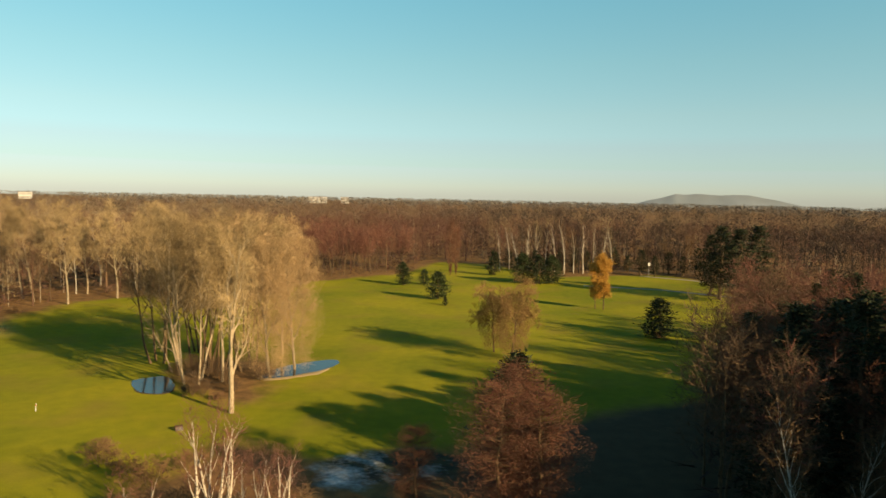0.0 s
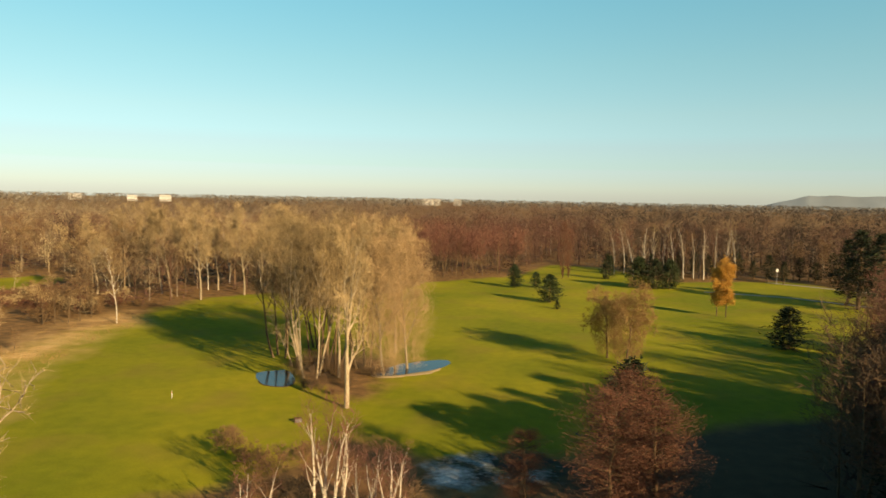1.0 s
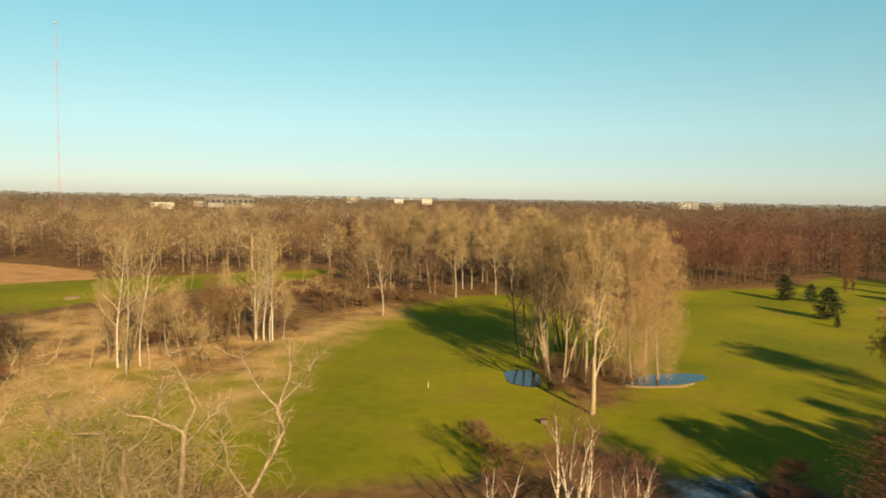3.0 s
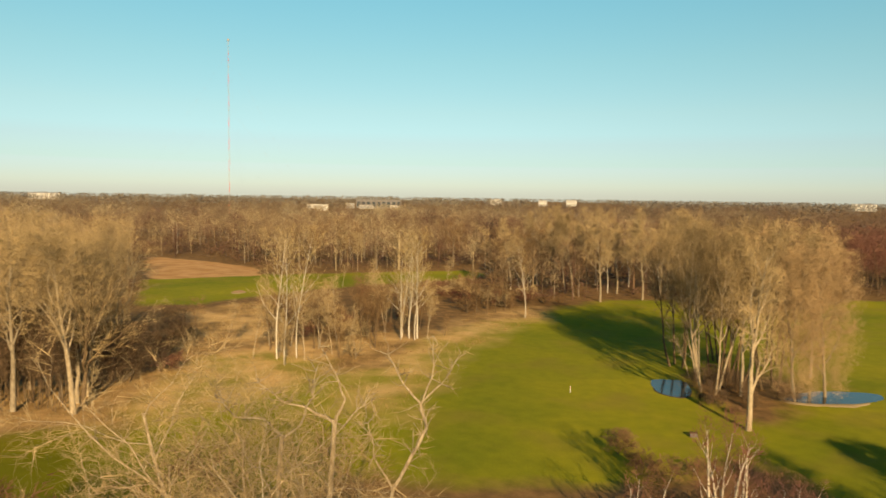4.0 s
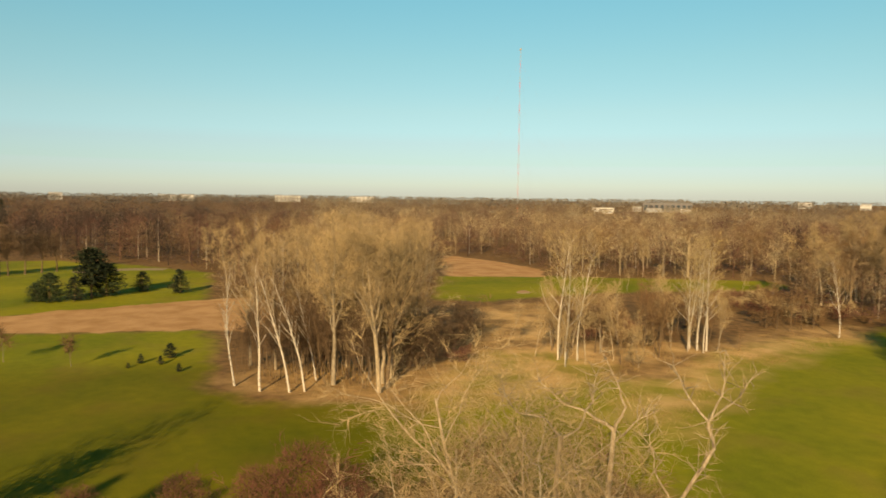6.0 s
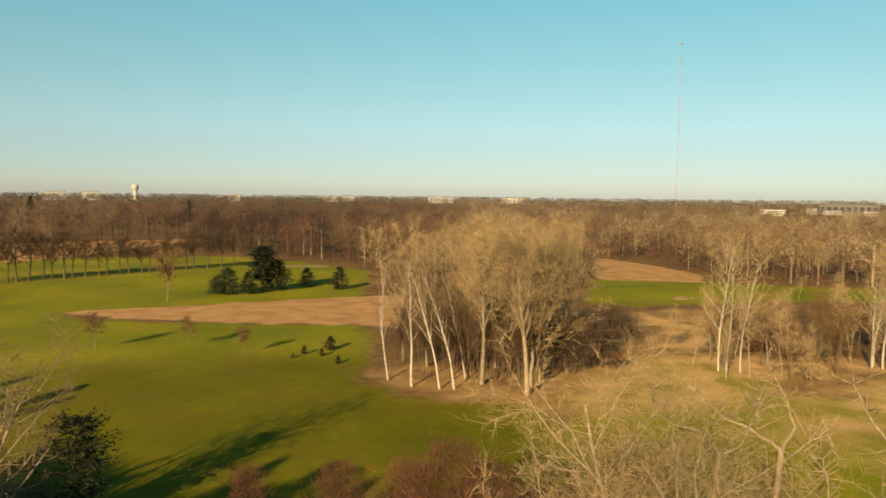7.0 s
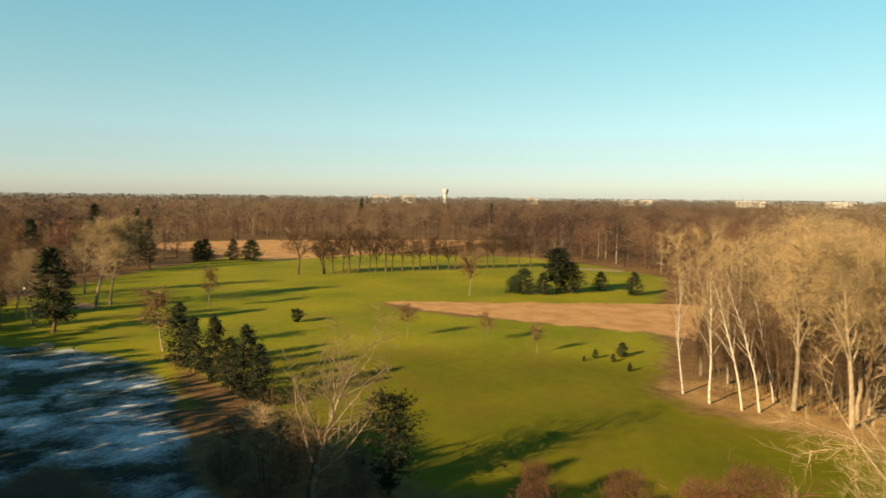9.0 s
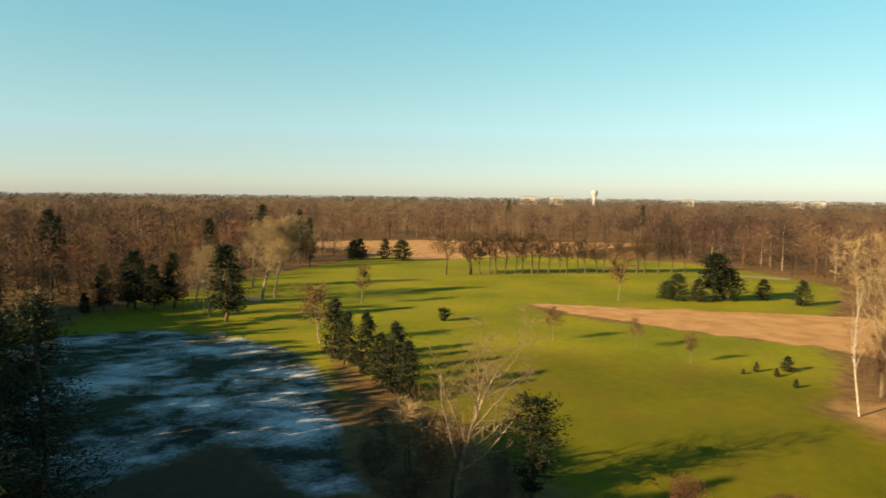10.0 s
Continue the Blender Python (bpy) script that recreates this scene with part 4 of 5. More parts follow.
crooked_tree(-33.5, 27.6, 50, "broken pale trunk with crooked side limbs",
             [([(0.2, 0, -0.2), (0, 0, 9), (0.3, 0, 15.8)], 0.3, 0.22), ([(0.3, 0, 15.6), (-1.4, 0.3, 16.6), (-3.0, 0.4, 17.0), (-4.4, 0.2, 18.3)], 0.14, 0.04),
              ([(0.3, 0, 15.4), (0.9, -0.2, 17.2), (0.4, -0.3, 18.8), (-0.6, -0.2, 20.6)], 0.13, 0.03), ([(0.3, 0, 15.0), (1.8, 0.1, 16.4), (2.6, 0.3, 16.9)], 0.1, 0.03)], TWIG_TAN, 202)
crooked_tree(-35.6, 25.0, 53, "broken pale trunk with crooked side limbs",
             [([(-0.3, 0, -0.2), (0, 0, 8), (0.4, 0, 15.0)], 0.28, 0.2), ([(0.4, 0, 14.9), (-0.7, 0.3, 16.0), (-2.4, 0.3, 16.2), (-3.6, 0.2, 17.6)], 0.13, 0.04),
              ([(0.4, 0, 14.6), (1.5, -0.2, 15.6), (2.3, -0.3, 17.4), (2.5, -0.2, 19.0)], 0.12, 0.03)], TWIG_TAN, 203)

# evergreens
firs = [conifer("conifer", "dark green conifer on the turf", 9, 5.0, NEEDLE, s, 0.05, -0.1, 0.15, 22) for s in (71, 72)]
light_firs = [conifer("conifer", "bushy green conifer on the turf", 8, 5.5, NEEDLE_LIGHT, s, 0.04, 0.2, 0.15, 30) for s in (74,)]
pines = [conifer("pine_tree", "dark pine with a bare lower trunk", 14, 7.0, NEEDLE, s, 0.28, 0.1, 0.26, 16, "", None, True) for s in (76, 77)]
plant(firs + light_firs, CONIFERS[:-1], rng, group="conifers along the fairway", wide=(1.1, 1.4))
plant(firs, CONIFERS[-1:], rng, "broad dark conifer on the turf", wide=(1.9, 1.9))
plant(pines[:1], PINES[:1], rng, group="pines on the mound", wide=(1.3, 1.3))
plant(firs + light_firs, PINES[1:], rng, "dark bushy pine on the grassy mound", "pines on the mound", wide=(1.45, 1.8))
plant(firs + light_firs, ROW_CONIFERS[6:], rng, "dark spruce at the far side of the turf", "clump of dark spruces", wide=(1.3, 1.7))
plant(firs + light_firs, ROW_CONIFERS[:6], rng, "dark spruce in a close row beside the frosty hollow", "row of spruces", wide=(0.85, 1.1))
scraggy = [conifer("pine_tree", "scraggy dark pine beside the turf", 13, 6.5, NEEDLE, 79, 0.06, 0.25, 0.16, 22, "", 30, True)]
plant(scraggy, SCRAGGY, rng, wide=(1.3, 1.3))
tall_firs = [conifer("pine_tree", "dark conifer with a short bare trunk before the wood", 14, 6.0, NEEDLE, s, 0.16, -0.05, 0.17, 26, "", 40) for s in (78, 80)]
plant(tall_firs, LEFT_PINES, rng, group="pines before the wood", wide=(1.25, 1.55))
larches = [conifer("larch_tree", "reddish-brown bare larch with a cone-shaped crown", 15, 9.0, TWIG_RED, s, 0.05, 0.3, 0.028, 130, "", 44, True, None, 3.6) for s in (81, 82)]
plant(larches, LARCHES, rng, group="reddish larches by the scrub")
willows = [bare_tree("willow_tree", "rounded golden-brown willow without leaves", WILLOW_P, 15, 0.3, BARK_BROWN, TWIG_GOLD, s, fill=(9000, 0.06, 5.4, 0.3, 1.0, 0.04, 0.25)) for s in (91,)]
plant(larches[:1], [(3.4, 268, 21.0), (5.6, 272, 18.0)], rng, "tall narrow rust-coloured larch at the end of the fairway", wide=(0.34, 0.4))
plant(willows, WILLOWS, rng, wide=(0.85, 0.95))
orange = [leafy("autumn_tree", "orange-leaved autumn tree on the turf", 15, 5.2, LEAF_ORANGE, BARK_BROWN, 95, 80, 90, 0.28)]
plant(orange, ORANGE_TREE, rng, wide=(0.72, 0.85))

# shrubs
soft = dict(SHRUB_P)
soft["twigs"], soft["twig_len"], soft["twig_w"] = 6, 0.4, 0.022
red_shrubs = [bare_tree("shrub", "reddish leafless shrub in the scrub", soft, 6, 0.05, BARK_BROWN, TWIG_RED, s, 7, 0.14, 0.5, "", "shrub", (6500, 0.08, 2.3, 0.2, 0.36, 0.022, 0.12)) for s in (101, 102)]
brown_shrubs = [shrub("shrub", "brown tangled leafless shrub in rough grass", 4, BARK_BROWN, m, s, 5, 700) for s, m in ((103, TWIG_BROWN), (104, TWIG_DARK))]
plant(red_shrubs, RED_SHRUBS, rng, wide=(0.62, 0.85))
plant(brown_shrubs, BROWN_SHRUBS, rng, wide=(0.9, 1.3))
dry_shrub = leafy("shrub", "shrub holding dry brown autumn leaves", 8, 7, LEAF_DRY, BARK_BROWN, 106, 24, 120, 0.11)
dry_shrub["category"] = "shrub"
plant([dry_shrub], DRY_SHRUBS, rng)
shade_bush = [shrub("shrub", "dense dark brown leafless bush beside the grove", 10, BARK_BROWN, TWIG_DARK, s, 9, 5200) for s in (107, 108)]
plant(shade_bush, GROVE_BUSH, rng)
plant(shade_bush, CLUSTER_BRUSH, rng, "dark tangled suckers round the poplar stems", wide=(0.9, 1.3))
plant(shade_bush, DARK_BRUSH, rng, "dark tangled brush under the bare tree", wide=(1.2, 1.6))
stems = [bare_tree("sapling", "thin dark stem standing between the grove's trunks", THIN, 12, 0.10, BARK_BROWN, TWIG_DARK, s, 4, 0.05, 1.0) for s in (68, 69)]
plant(stems, GROVE_BRUSH, rng, group="thin stems in the grove", wide=(0.7, 0.9))
low_green = [conifer("bush", "low dark evergreen bush on the turf", 3, 4.0, NEEDLE, 109, 0.0, 0.3, 0.2, 14, "", 10, True)]
low_green[0]["category"] = "shrub"
plant(low_green, LOW_BUSH[:1], rng)
plant(firs, LOW_BUSH[1:], rng, "little dark evergreen bush on the turf", "little bushes on the turf", wide=(1.4, 1.9))


# ---- woods ----
def wood_start(turn):
    """How far off the wood begins, by direction in degrees counterclockwise from +y."""
    return float(np.interp(turn, [-180, -60, -20, -18, -2, 0, 8, 16, 18, 30, 37, 39, 50, 68, 82, 84, 95, 97, 117, 119, 125, 127, 146, 148, 155, 180],
                           [58, 52, 58, 285, 290, 250, 240, 210, 188, 190, 200, 282, 270, 215, 215, 300, 300, 455, 455, 330, 330, 188, 175, 100, 75, 56]))


def open_land(xy, margin):
    return zone_distance(xy, TURF + STRAW + DRY + FROST) > -margin


def scatter(rng, count, near, far, turns, gap, outward=1.0):
    """Places for trees in the woods, kept apart and off the open land."""
    out, grid = [], {}
    tries = 0
    cand = []
    for _ in range(count * 6):
        a = rng.uniform(*turns)
        r = near * (far / near) ** rng.random() if outward > 1 else math.sqrt(rng.uniform(near ** 2, far ** 2))
        if r > wood_start(a):
            cand.append((-r * math.sin(radians(a)), r * math.cos(radians(a)), r))
    free = ~open_land([c[:2] for c in cand], 5)
    for (x, y, r), ok in zip(cand, free):
        if not ok or len(out) >= count:
            continue
        g = gap * (r / near if outward > 1 else 1)
        key = (int(x // gap), int(y // gap))
        if outward == 1:
            if any((x - p) ** 2 + (y - q) ** 2 < g * g for i in (-1, 0, 1) for j in (-1, 0, 1) for p, q in grid.get((key[0] + i, key[1] + j), ())):
                continue
            grid.setdefault(key, []).append((x, y))
        out.append((x, y, r))
    return out


wr = random.Random(77)


def cleared(x, y, r):
    """Fields before the far buildings."""
    a = -math.degrees(math.atan2(x, y))
    return (43 < a < 54 and 1080 < r < 1540) or (27 < a < 34 and 1500 < r < 2500) or noise.noise(Vector((x / 170, y / 170, 9.1))) > 0.42


brown_woods = [bare_tree("woodland_tree", "tall leafless woodland tree with brown twigs", WOODLAND, 21, 0.2, BARK_BROWN, TWIG_BROWN, s) for s in (111, 112, 113)]
red_woods = [bare_tree("woodland_tree", "leafless reddish-brown alder at the wood's edge", WOODLAND, 21, 0.2, BARK_BROWN, TWIG_ALDER, s) for s in (114, 115)]
tan_woods = [bare_tree("woodland_tree", "leafless woodland tree with a pale stem", WOODLAND, 21, 0.2, BARK_PALE, TWIG_TAN, s) for s in (116, 117)]
FINE = dict(WOODLAND)
FINE["twigs"], FINE["twig_w"], FINE["twig_len"] = 13, 0.04, 1.5
fine_woods = [bare_tree("woodland_tree", "leafless reddish-brown alder with fine twigs in the dark wood", FINE, 21, 0.17, BARK_BROWN, m, s, fill=(700, 0.3, 4.5, 0.3, 1.1, 0.035))
              for s, m in ((118, TWIG_RED), (119, TWIG_DARK), (120, TWIG_DARK))]
# the wood on the sunny side of the camera, which shades the turf
dark_pines = [conifer("pine_tree", "tall dark pine in the shady wood", 20, 7.0, NEEDLE, s, 0.16, -0.05, 0.19, 14, "", 42) for s in (121, 122, 123)]
for x, y, r in scatter(wr, 170, 58, 175, (-46, -21.5), 4.4):
    kind = wr.choices((fine_woods, red_woods, birches, dark_pines), (9 if r < 120 else 2, 6 if r > 95 else 0, 0.8 if r > 90 else 0, 1.6 if r > 105 else 0.0))[0]
    plant([wr.choice(kind)], [(x, y, wr.uniform(15, 22))], wr, group="trees of the dark wood")
near_pine = [conifer("pine_tree", "tall dark pine close to the frosty hollow", 24, 9.0, NEEDLE, 125, 0.05, -0.05, 0.085, 60, "", 62)]
plant(near_pine, DARK_EDGE, wr, group="trees of the dark wood", wide=(1.0, 1.2))
plant(fine_woods + brown_woods[:1], LEFT_FILL, wr, group="trees before the wood", wide=(1.0, 1.4))
plant(dark_pines, EAST_DENSE + SHADE_PINES + SHADE_WEST, wr, group="trees of the dark wood", wide=(1.0, 1.4))
# the wood's edges across the course
for x, y, r in scatter(wr, 170, 185, 320, (-20, 152), 7.0):
    a = -math.degrees(math.atan2(x, y))
    kind = red_woods if -6 < a < 12 else tan_woods + brown_woods + pale[:1] if 36 < a < 84 else brown_woods + fine_woods + tan_woods[:1] if 14 < a < 84 else brown_woods + red_woods if a > 84 else brown_woods
    plant([wr.choice(kind)], [(x, y, wr.uniform(15, 23))], wr, group="trees along the wood's edge")
for x, y, r in scatter(wr, 46, 238, 300, (-7, 12), 5.5):
    plant([wr.choice(red_woods)], [(x, y, wr.uniform(17, 22))], wr, group="trees along the wood's edge")
# low thickets in the dark wood; tall unseen pines added to shade the hollow
inner = scatter(wr, 34, 62, 112, (-46, -26), 5.0)
plant(dark_pines, [(x, y, wr.uniform(13, 18)) for x, y, r in inner], wr, group="trees of the dark wood", wide=(1.5, 1.9))
edge = [(31 + 0.45 * k + wr.uniform(0, 7), 72 + 1.0 * k * (1.0 if k < 26 else 1.02) + wr.uniform(-2, 2), wr.uniform(11, 17)) for k in range(0, 30, 4)]
plant(dark_pines, edge, wr, group="trees of the dark wood", wide=(1.6, 2.1))
far_edge = [(r * math.sin(radians(a)), r * math.cos(radians(a)), wr.uniform(7, 12)) for a, r in [(4.5 + 1.05 * k, wr.uniform(286, 306)) for k in range(17)]]
plant(dark_pines, far_edge, wr, "low dark conifer under the tall trees of the far wood", "dark understorey of the far wood", wide=(1.5, 2.1))
pale_far = [(r * math.sin(radians(a)), r * math.cos(radians(a)), wr.uniform(20, 24)) for a, r in [(4.8 + 0.75 * k, wr.uniform(284, 300)) for k in range(13)]]
plant(birches + pale, pale_far, wr, "tall pale-stemmed birch in the far wood", "pale birches of the far wood", wide=(0.9, 1.2))
# two pine rows behind the view, added only for their shade
shade_belt = [(-15 - 0.6 * k + wr.uniform(-1.5, 1.5) + 6 * (k % 2), -40 - 1.0 * k - 4 * (k % 2) + wr.uniform(-1.5, 1.5), wr.uniform(23.5, 26)) for k in range(0, 34, 2)]
shade_belt += [(x + 9, y - 7, h + 1.5) for x, y, h in shade_belt]
plant(dark_pines, shade_belt, wr, group="trees of the dark wood", wide=(1.4, 1.8))
# more unseen pines past the left edge, added to shade the ground there
plant(dark_pines, [(x, y, wr.uniform(19, 24)) for x, y, r in scatter(wr, 26, 118, 205, (146.5, 154), 6.0)], wr, group="trees of the dark wood", wide=(1.2, 1.6))
tall_back = [(at_x, at_y, wr.uniform(24, 29)) for at_x, at_y in [(-r * math.sin(radians(a)), r * math.cos(radians(a))) for a, r in [(21 + 1.05 * k + wr.uniform(-0.4, 0.4), wr.uniform(204, 250)) for k in range(15)]]]
plant(poplars + grove_trees[:1], tall_back, wr, "tall tan leafless poplar behind the fairway", "tall poplars behind the fairway", wide=(0.9, 1.2))
plant(birches, [(26.0, 48.0, 17.0), (31.0, 50.5, 15.0), (35.0, 62.0, 19.0)], wr, "thin pale birch before the dark wood", "trees of the dark wood")
plant(slim, [(-at * math.sin(radians(a)), at * math.cos(radians(a)), h) for a, at, h in ((39, 212, 9), (41, 226, 12), (43.5, 208, 10), (45, 232, 8), (47, 214, 12), (49.5, 228, 9))], wr, group="thin trees among the birches")
# dark conifers standing in the far wood
plant(dark_pines, WOOD_PINES[:9], wr, "dark conifer standing above the winter wood", "conifers in the wood", wide=(0.9, 1.3))
plant(dark_pines, WOOD_PINES[9:], wr, "broad dark pine at the end of the fairway", "pines at the end of the fairway", wide=(1.4, 1.9))
# tall trees at the edge of the dark wood
plant(fine_woods, EAST_MORE, wr, "dense bare tree at the edge of the dark wood", "trees of the dark wood", wide=(1.1, 1.4))
plant(red_woods + fine_woods, EAST_TALL, wr, "tall dense tree at the edge of the dark wood", "trees of the dark wood")
# undergrowth
thin_shrub = dict(SHRUB_P)
thin_shrub["kids"], thin_shrub["twigs"], thin_shrub["twig_w"] = (6, 4), 8, 0.06
scrub = [bare_tree("shrub", "brown tangled leafless shrub in rough grass", thin_shrub, 4, 0.05, BARK_BROWN, m, s, 5, 0.14, 0.5, "", "shrub")
         for s, m in ((131, TWIG_BROWN), (132, TWIG_RED), (133, TWIG_TAN))]
for x, y, h in [(wr.uniform(-150, -85), wr.uniform(50, 190), wr.uniform(2.0, 5.5)) for _ in range(140)]:
    if zone_distance([(x, y)], [FAIR_EAST, FAR_GREEN, LEAF_EDGE])[0] < -2 and zone_distance([(x, y)], [STRAW_ROUGH])[0] < 2:
        plant([wr.choice(scrub)], [(x, y, h)], wr, wide=(1.0, 1.6))


def woods(name, places, rng, blades, blade_len, blade_w, crown_w, material, label, trunk=True):
    """Many far trees as one mesh: stems and upward fans of twigs."""
    templates = []
    for k in range(8):
        tv, tf = [], []
        if trunk:
            for i in range(3):
                a = i * 2.1
                tv += [(0.013 * math.cos(a), 0.013 * math.sin(a), 0), (0.004 * math.cos(a), 0.004 * math.sin(a), 0.8)]
            tf += [(0, 2, 3), (0, 3, 1), (2, 4, 5), (2, 5, 3), (4, 0, 1), (4, 1, 5)]
        count = 11 if blades > 60 else 6
        clumps = []
        for i in range(count):
            f = 0.36 + 0.56 * (i + rng.random()) / count
            reach = crown_w * math.sqrt(max(0.08, 1 - ((f - 0.56) / 0.46) ** 2)) * (0.35 + 0.6 * rng.random())
            a = i * 2.4 + rng.uniform(-0.5, 0.5)
            clumps.append((Vector((reach * math.cos(a), reach * math.sin(a), f)), rng.uniform(0.7, 1.25)))
        for i in range(blades):
            c, big = clumps[i % count]
            if trunk and i < count:                # one limb to each clump
                p = Vector((0, 0, c.z * 0.62))
                d, long, w = (c - p).normalized(), (c - p).length * 1.25, 0.0045
            else:
                p = c + Vector((rng.gauss(0, 1), rng.gauss(0, 1), rng.gauss(0, 0.9))) * crown_w * 0.27 * big
                p.z = min(max(p.z, 0.06), 0.97)
                d = ((p - c) * 3.0 + Vector((p.x, p.y, 0)) + wild(rng, 0.22) + UP * 0.35).normalized()
                long, w = blade_len * rng.uniform(0.5, 1.2), blade_w * rng.uniform(0.6, 1.3)
            s = d.cross(wild(rng)).normalized() * w
            b = len(tv)
            tv += [tuple(p - s), tuple(p + s), tuple(p + d * long)]
            tf.append((b, b + 1, b + 2))
        tv = np.array(tv)
        tv[:, 2] /= max(tv[:, 2].max(), 1e-6)
        templates.append((tv, np.array(tf)))
    vs, fs, ts, ms, base = [], [], [], [], 0
    for x, y, h, wide, tint in places:
        tv, tf = templates[rng.randrange(8)]
        a = rng.uniform(0, 6.283)
        c, s = math.cos(a) * h * wide, math.sin(a) * h * wide
        v = np.empty_like(tv)
        v[:, 0], v[:, 1], v[:, 2] = x + c * tv[:, 0] - s * tv[:, 1], y + s * tv[:, 0] + c * tv[:, 1], h * tv[:, 2]
        vs.append(v), fs.append(tf + base), ts.append(np.full(len(tv), tint)), ms.append((np.arange(len(tf)) < (6 if trunk and rng.random() < 0.3 else 0)).astype(np.int32))
        base += len(tv)
    v, f, t = np.concatenate(vs), np.concatenate(fs), np.concatenate(ts)
    me = bpy.data.meshes.new(name)
    me.vertices.add(len(v)), me.loops.add(f.size), me.polygons.add(len(f))
    me.vertices.foreach_set("co", v.astype(np.float32).ravel())
    me.loops.foreach_set("vertex_index", f.astype(np.int32).ravel())
    me.polygons.foreach_set("loop_start", np.arange(0, f.size, 3, dtype=np.int32))
    me.attributes.new("tint", "FLOAT", "POINT").data.foreach_set("value", t.astype(np.float32))
    me.update()
    me.validate()
    me.materials.append(material), me.materials.append(BARK_STEM)
    me.polygons.foreach_set("material_index", np.concatenate(ms))
    return tagged(new(name, me), label, "woods", kind="stuff")


def rough_grass():
    """Tall dry grass in the rough: small fans of blades, thicker in some places than in others."""
    rng = random.Random(314)
    b = Builder()
    spots = [(rng.uniform(-175, -20), rng.uniform(0, 190)) for _ in range(60000)]
    inside = zone_distance(spots, [STRAW_ROUGH, LEAF_EDGE, GROVE_FLOOR])
    for (x, y), d in zip(spots, inside):
        if d < -1.5 or rng.random() > 0.25 + 1.1 * (noise.noise(Vector((x / 9, y / 9, 2.2))) + 0.3):
            continue
        high = rng.uniform(0.2, 0.55)
        for _ in range(4):
            b.blade(Vector((x + rng.gauss(0, 0.4), y + rng.gauss(0, 0.4), -0.03)), (UP + wild(rng, 0.3)).normalized(), high * rng.uniform(0.6, 1.2), 0.06, rng)
    return tagged(new("rough_grass", b.mesh("rough_grass", STRAW_BLADES)), "tall dry straw-coloured grass in the rough", "grass", kind="stuff")


rough_grass()


def patch(x, y, size):
    return 0.5 + 0.5 * noise.noise(Vector((x / size, y / size, 3.3)))


def tint(x, y, size, rng):
    turn = -math.degrees(math.atan2(x, y))
    level = float(np.interp(turn, [-12, -5, 0, 9, 14, 33, 44, 74, 79, 86, 98, 106, 120, 140], [0.06, 0.12, 0.27, 0.27, 0.36, 0.40, 0.62, 0.60, 0.26, 0.13, 0.15, 0.38, 0.38, 0.10]))     # dark oak and alder to one side, poplar and birch between; shaded stretches darkened
    loose = float(np.interp(turn, [-5, 2, 9, 20], [0.45, 0.12, 0.12, 0.40]))
    return min(1.0, max(0.0, level + 2.2 * loose * (patch(x, y, size) - 0.5) + rng.uniform(-loose, loose)))


mid = [(x, y, wr.uniform(11, 20) + 8 * (patch(x, y, 45) - 0.4), wr.uniform(0.7, 1.6), tint(x, y, 60, wr)) for x, y, r in scatter(wr, 2500, 190, 560, (-45, 155), 5.5)]
woods("middle_woods", mid, wr, 300, 0.10, 0.0042, 0.25, WOOD_NEAR, "brown leafless winter woods beyond the golf course")
under = [(x, y, wr.uniform(1.5, 5.5), wr.uniform(1.2, 2.2), tint(x, y, 40, wr) * 0.5) for x, y, r in scatter(wr, 2600, 186, 430, (-22, 152), 3.5)]
under += [(x, y, wr.uniform(1.5, 5), wr.uniform(1.2, 2.2), 0.3 * wr.random()) for x, y, r in scatter(wr, 260, 60, 180, (-46, -22), 4.5)]
woods("undergrowth", under, wr, 34, 0.4, 0.022, 0.5, WOOD_NEAR, "tangled brown undergrowth along the wood's edge", False)
far = [(x, y, wr.uniform(15, 22) + 9 * (patch(x, y, 300) - 0.45), wr.uniform(0.9, 1.3), tint(x, y, 200, wr))
       for x, y, r in scatter(wr, 3200, 500, 1500, (-46, 152), 10, 2) if not cleared(x, y, r)]
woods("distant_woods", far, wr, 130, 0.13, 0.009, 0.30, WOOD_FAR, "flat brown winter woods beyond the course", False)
rim = [(x, y, wr.uniform(22, 26) + 6 * (patch(x, y, 700) - 0.5), wr.uniform(1.3, 2.2), tint(x, y, 400, wr))
       for x, y, r in scatter(wr, 3600, 1450, 4700, (-46, 152), 10, 2) if not cleared(x, y, r)]
woods("distant_woods", rim, wr, 44, 0.20, 0.03, 0.42, WOOD_RIM, "flat woods reaching to the horizon, haze put into their colour", False)
# unseen woods behind the camera, dense enough to shade the turf
back = [(x, y, wr.uniform(24, 29), wr.uniform(0.8, 1.1), 0.5 * wr.random()) for x, y, r in scatter(wr, 1250, 48, 190, (-208, -45), 4.6)]
back += [(x, y, wr.uniform(14, 22), wr.uniform(1.0, 1.4), wr.random()) for x, y, r in scatter(wr, 500, 190, 600, (-208, -40), 11)]
woods("woods_behind", back, wr, 100, 0.17, 0.024, 0.24, WOOD_NEAR, "brown leafless woods around the golf course")


# ---- far things ----
def box(b, x0, x1, y0, y1, z0, z1):
    k = len(b.v)
    b.v += [(x, y, z) for z in (z0, z1) for x, y in ((x0, y0), (x1, y0), (x1, y1), (x0, y1))]
    b.f += [(k + i for i in q) for q in ((0, 3, 2, 1), (4, 5, 6, 7), (0, 1, 5, 4), (1, 2, 6, 5), (2, 3, 7, 6), (3, 0, 4, 7))]
    b.f[-6:] = [tuple(q) for q in b.f[-6:]]


def at_turn(turn, r):
    return -r * math.sin(radians(turn)), r * math.cos(radians(turn))


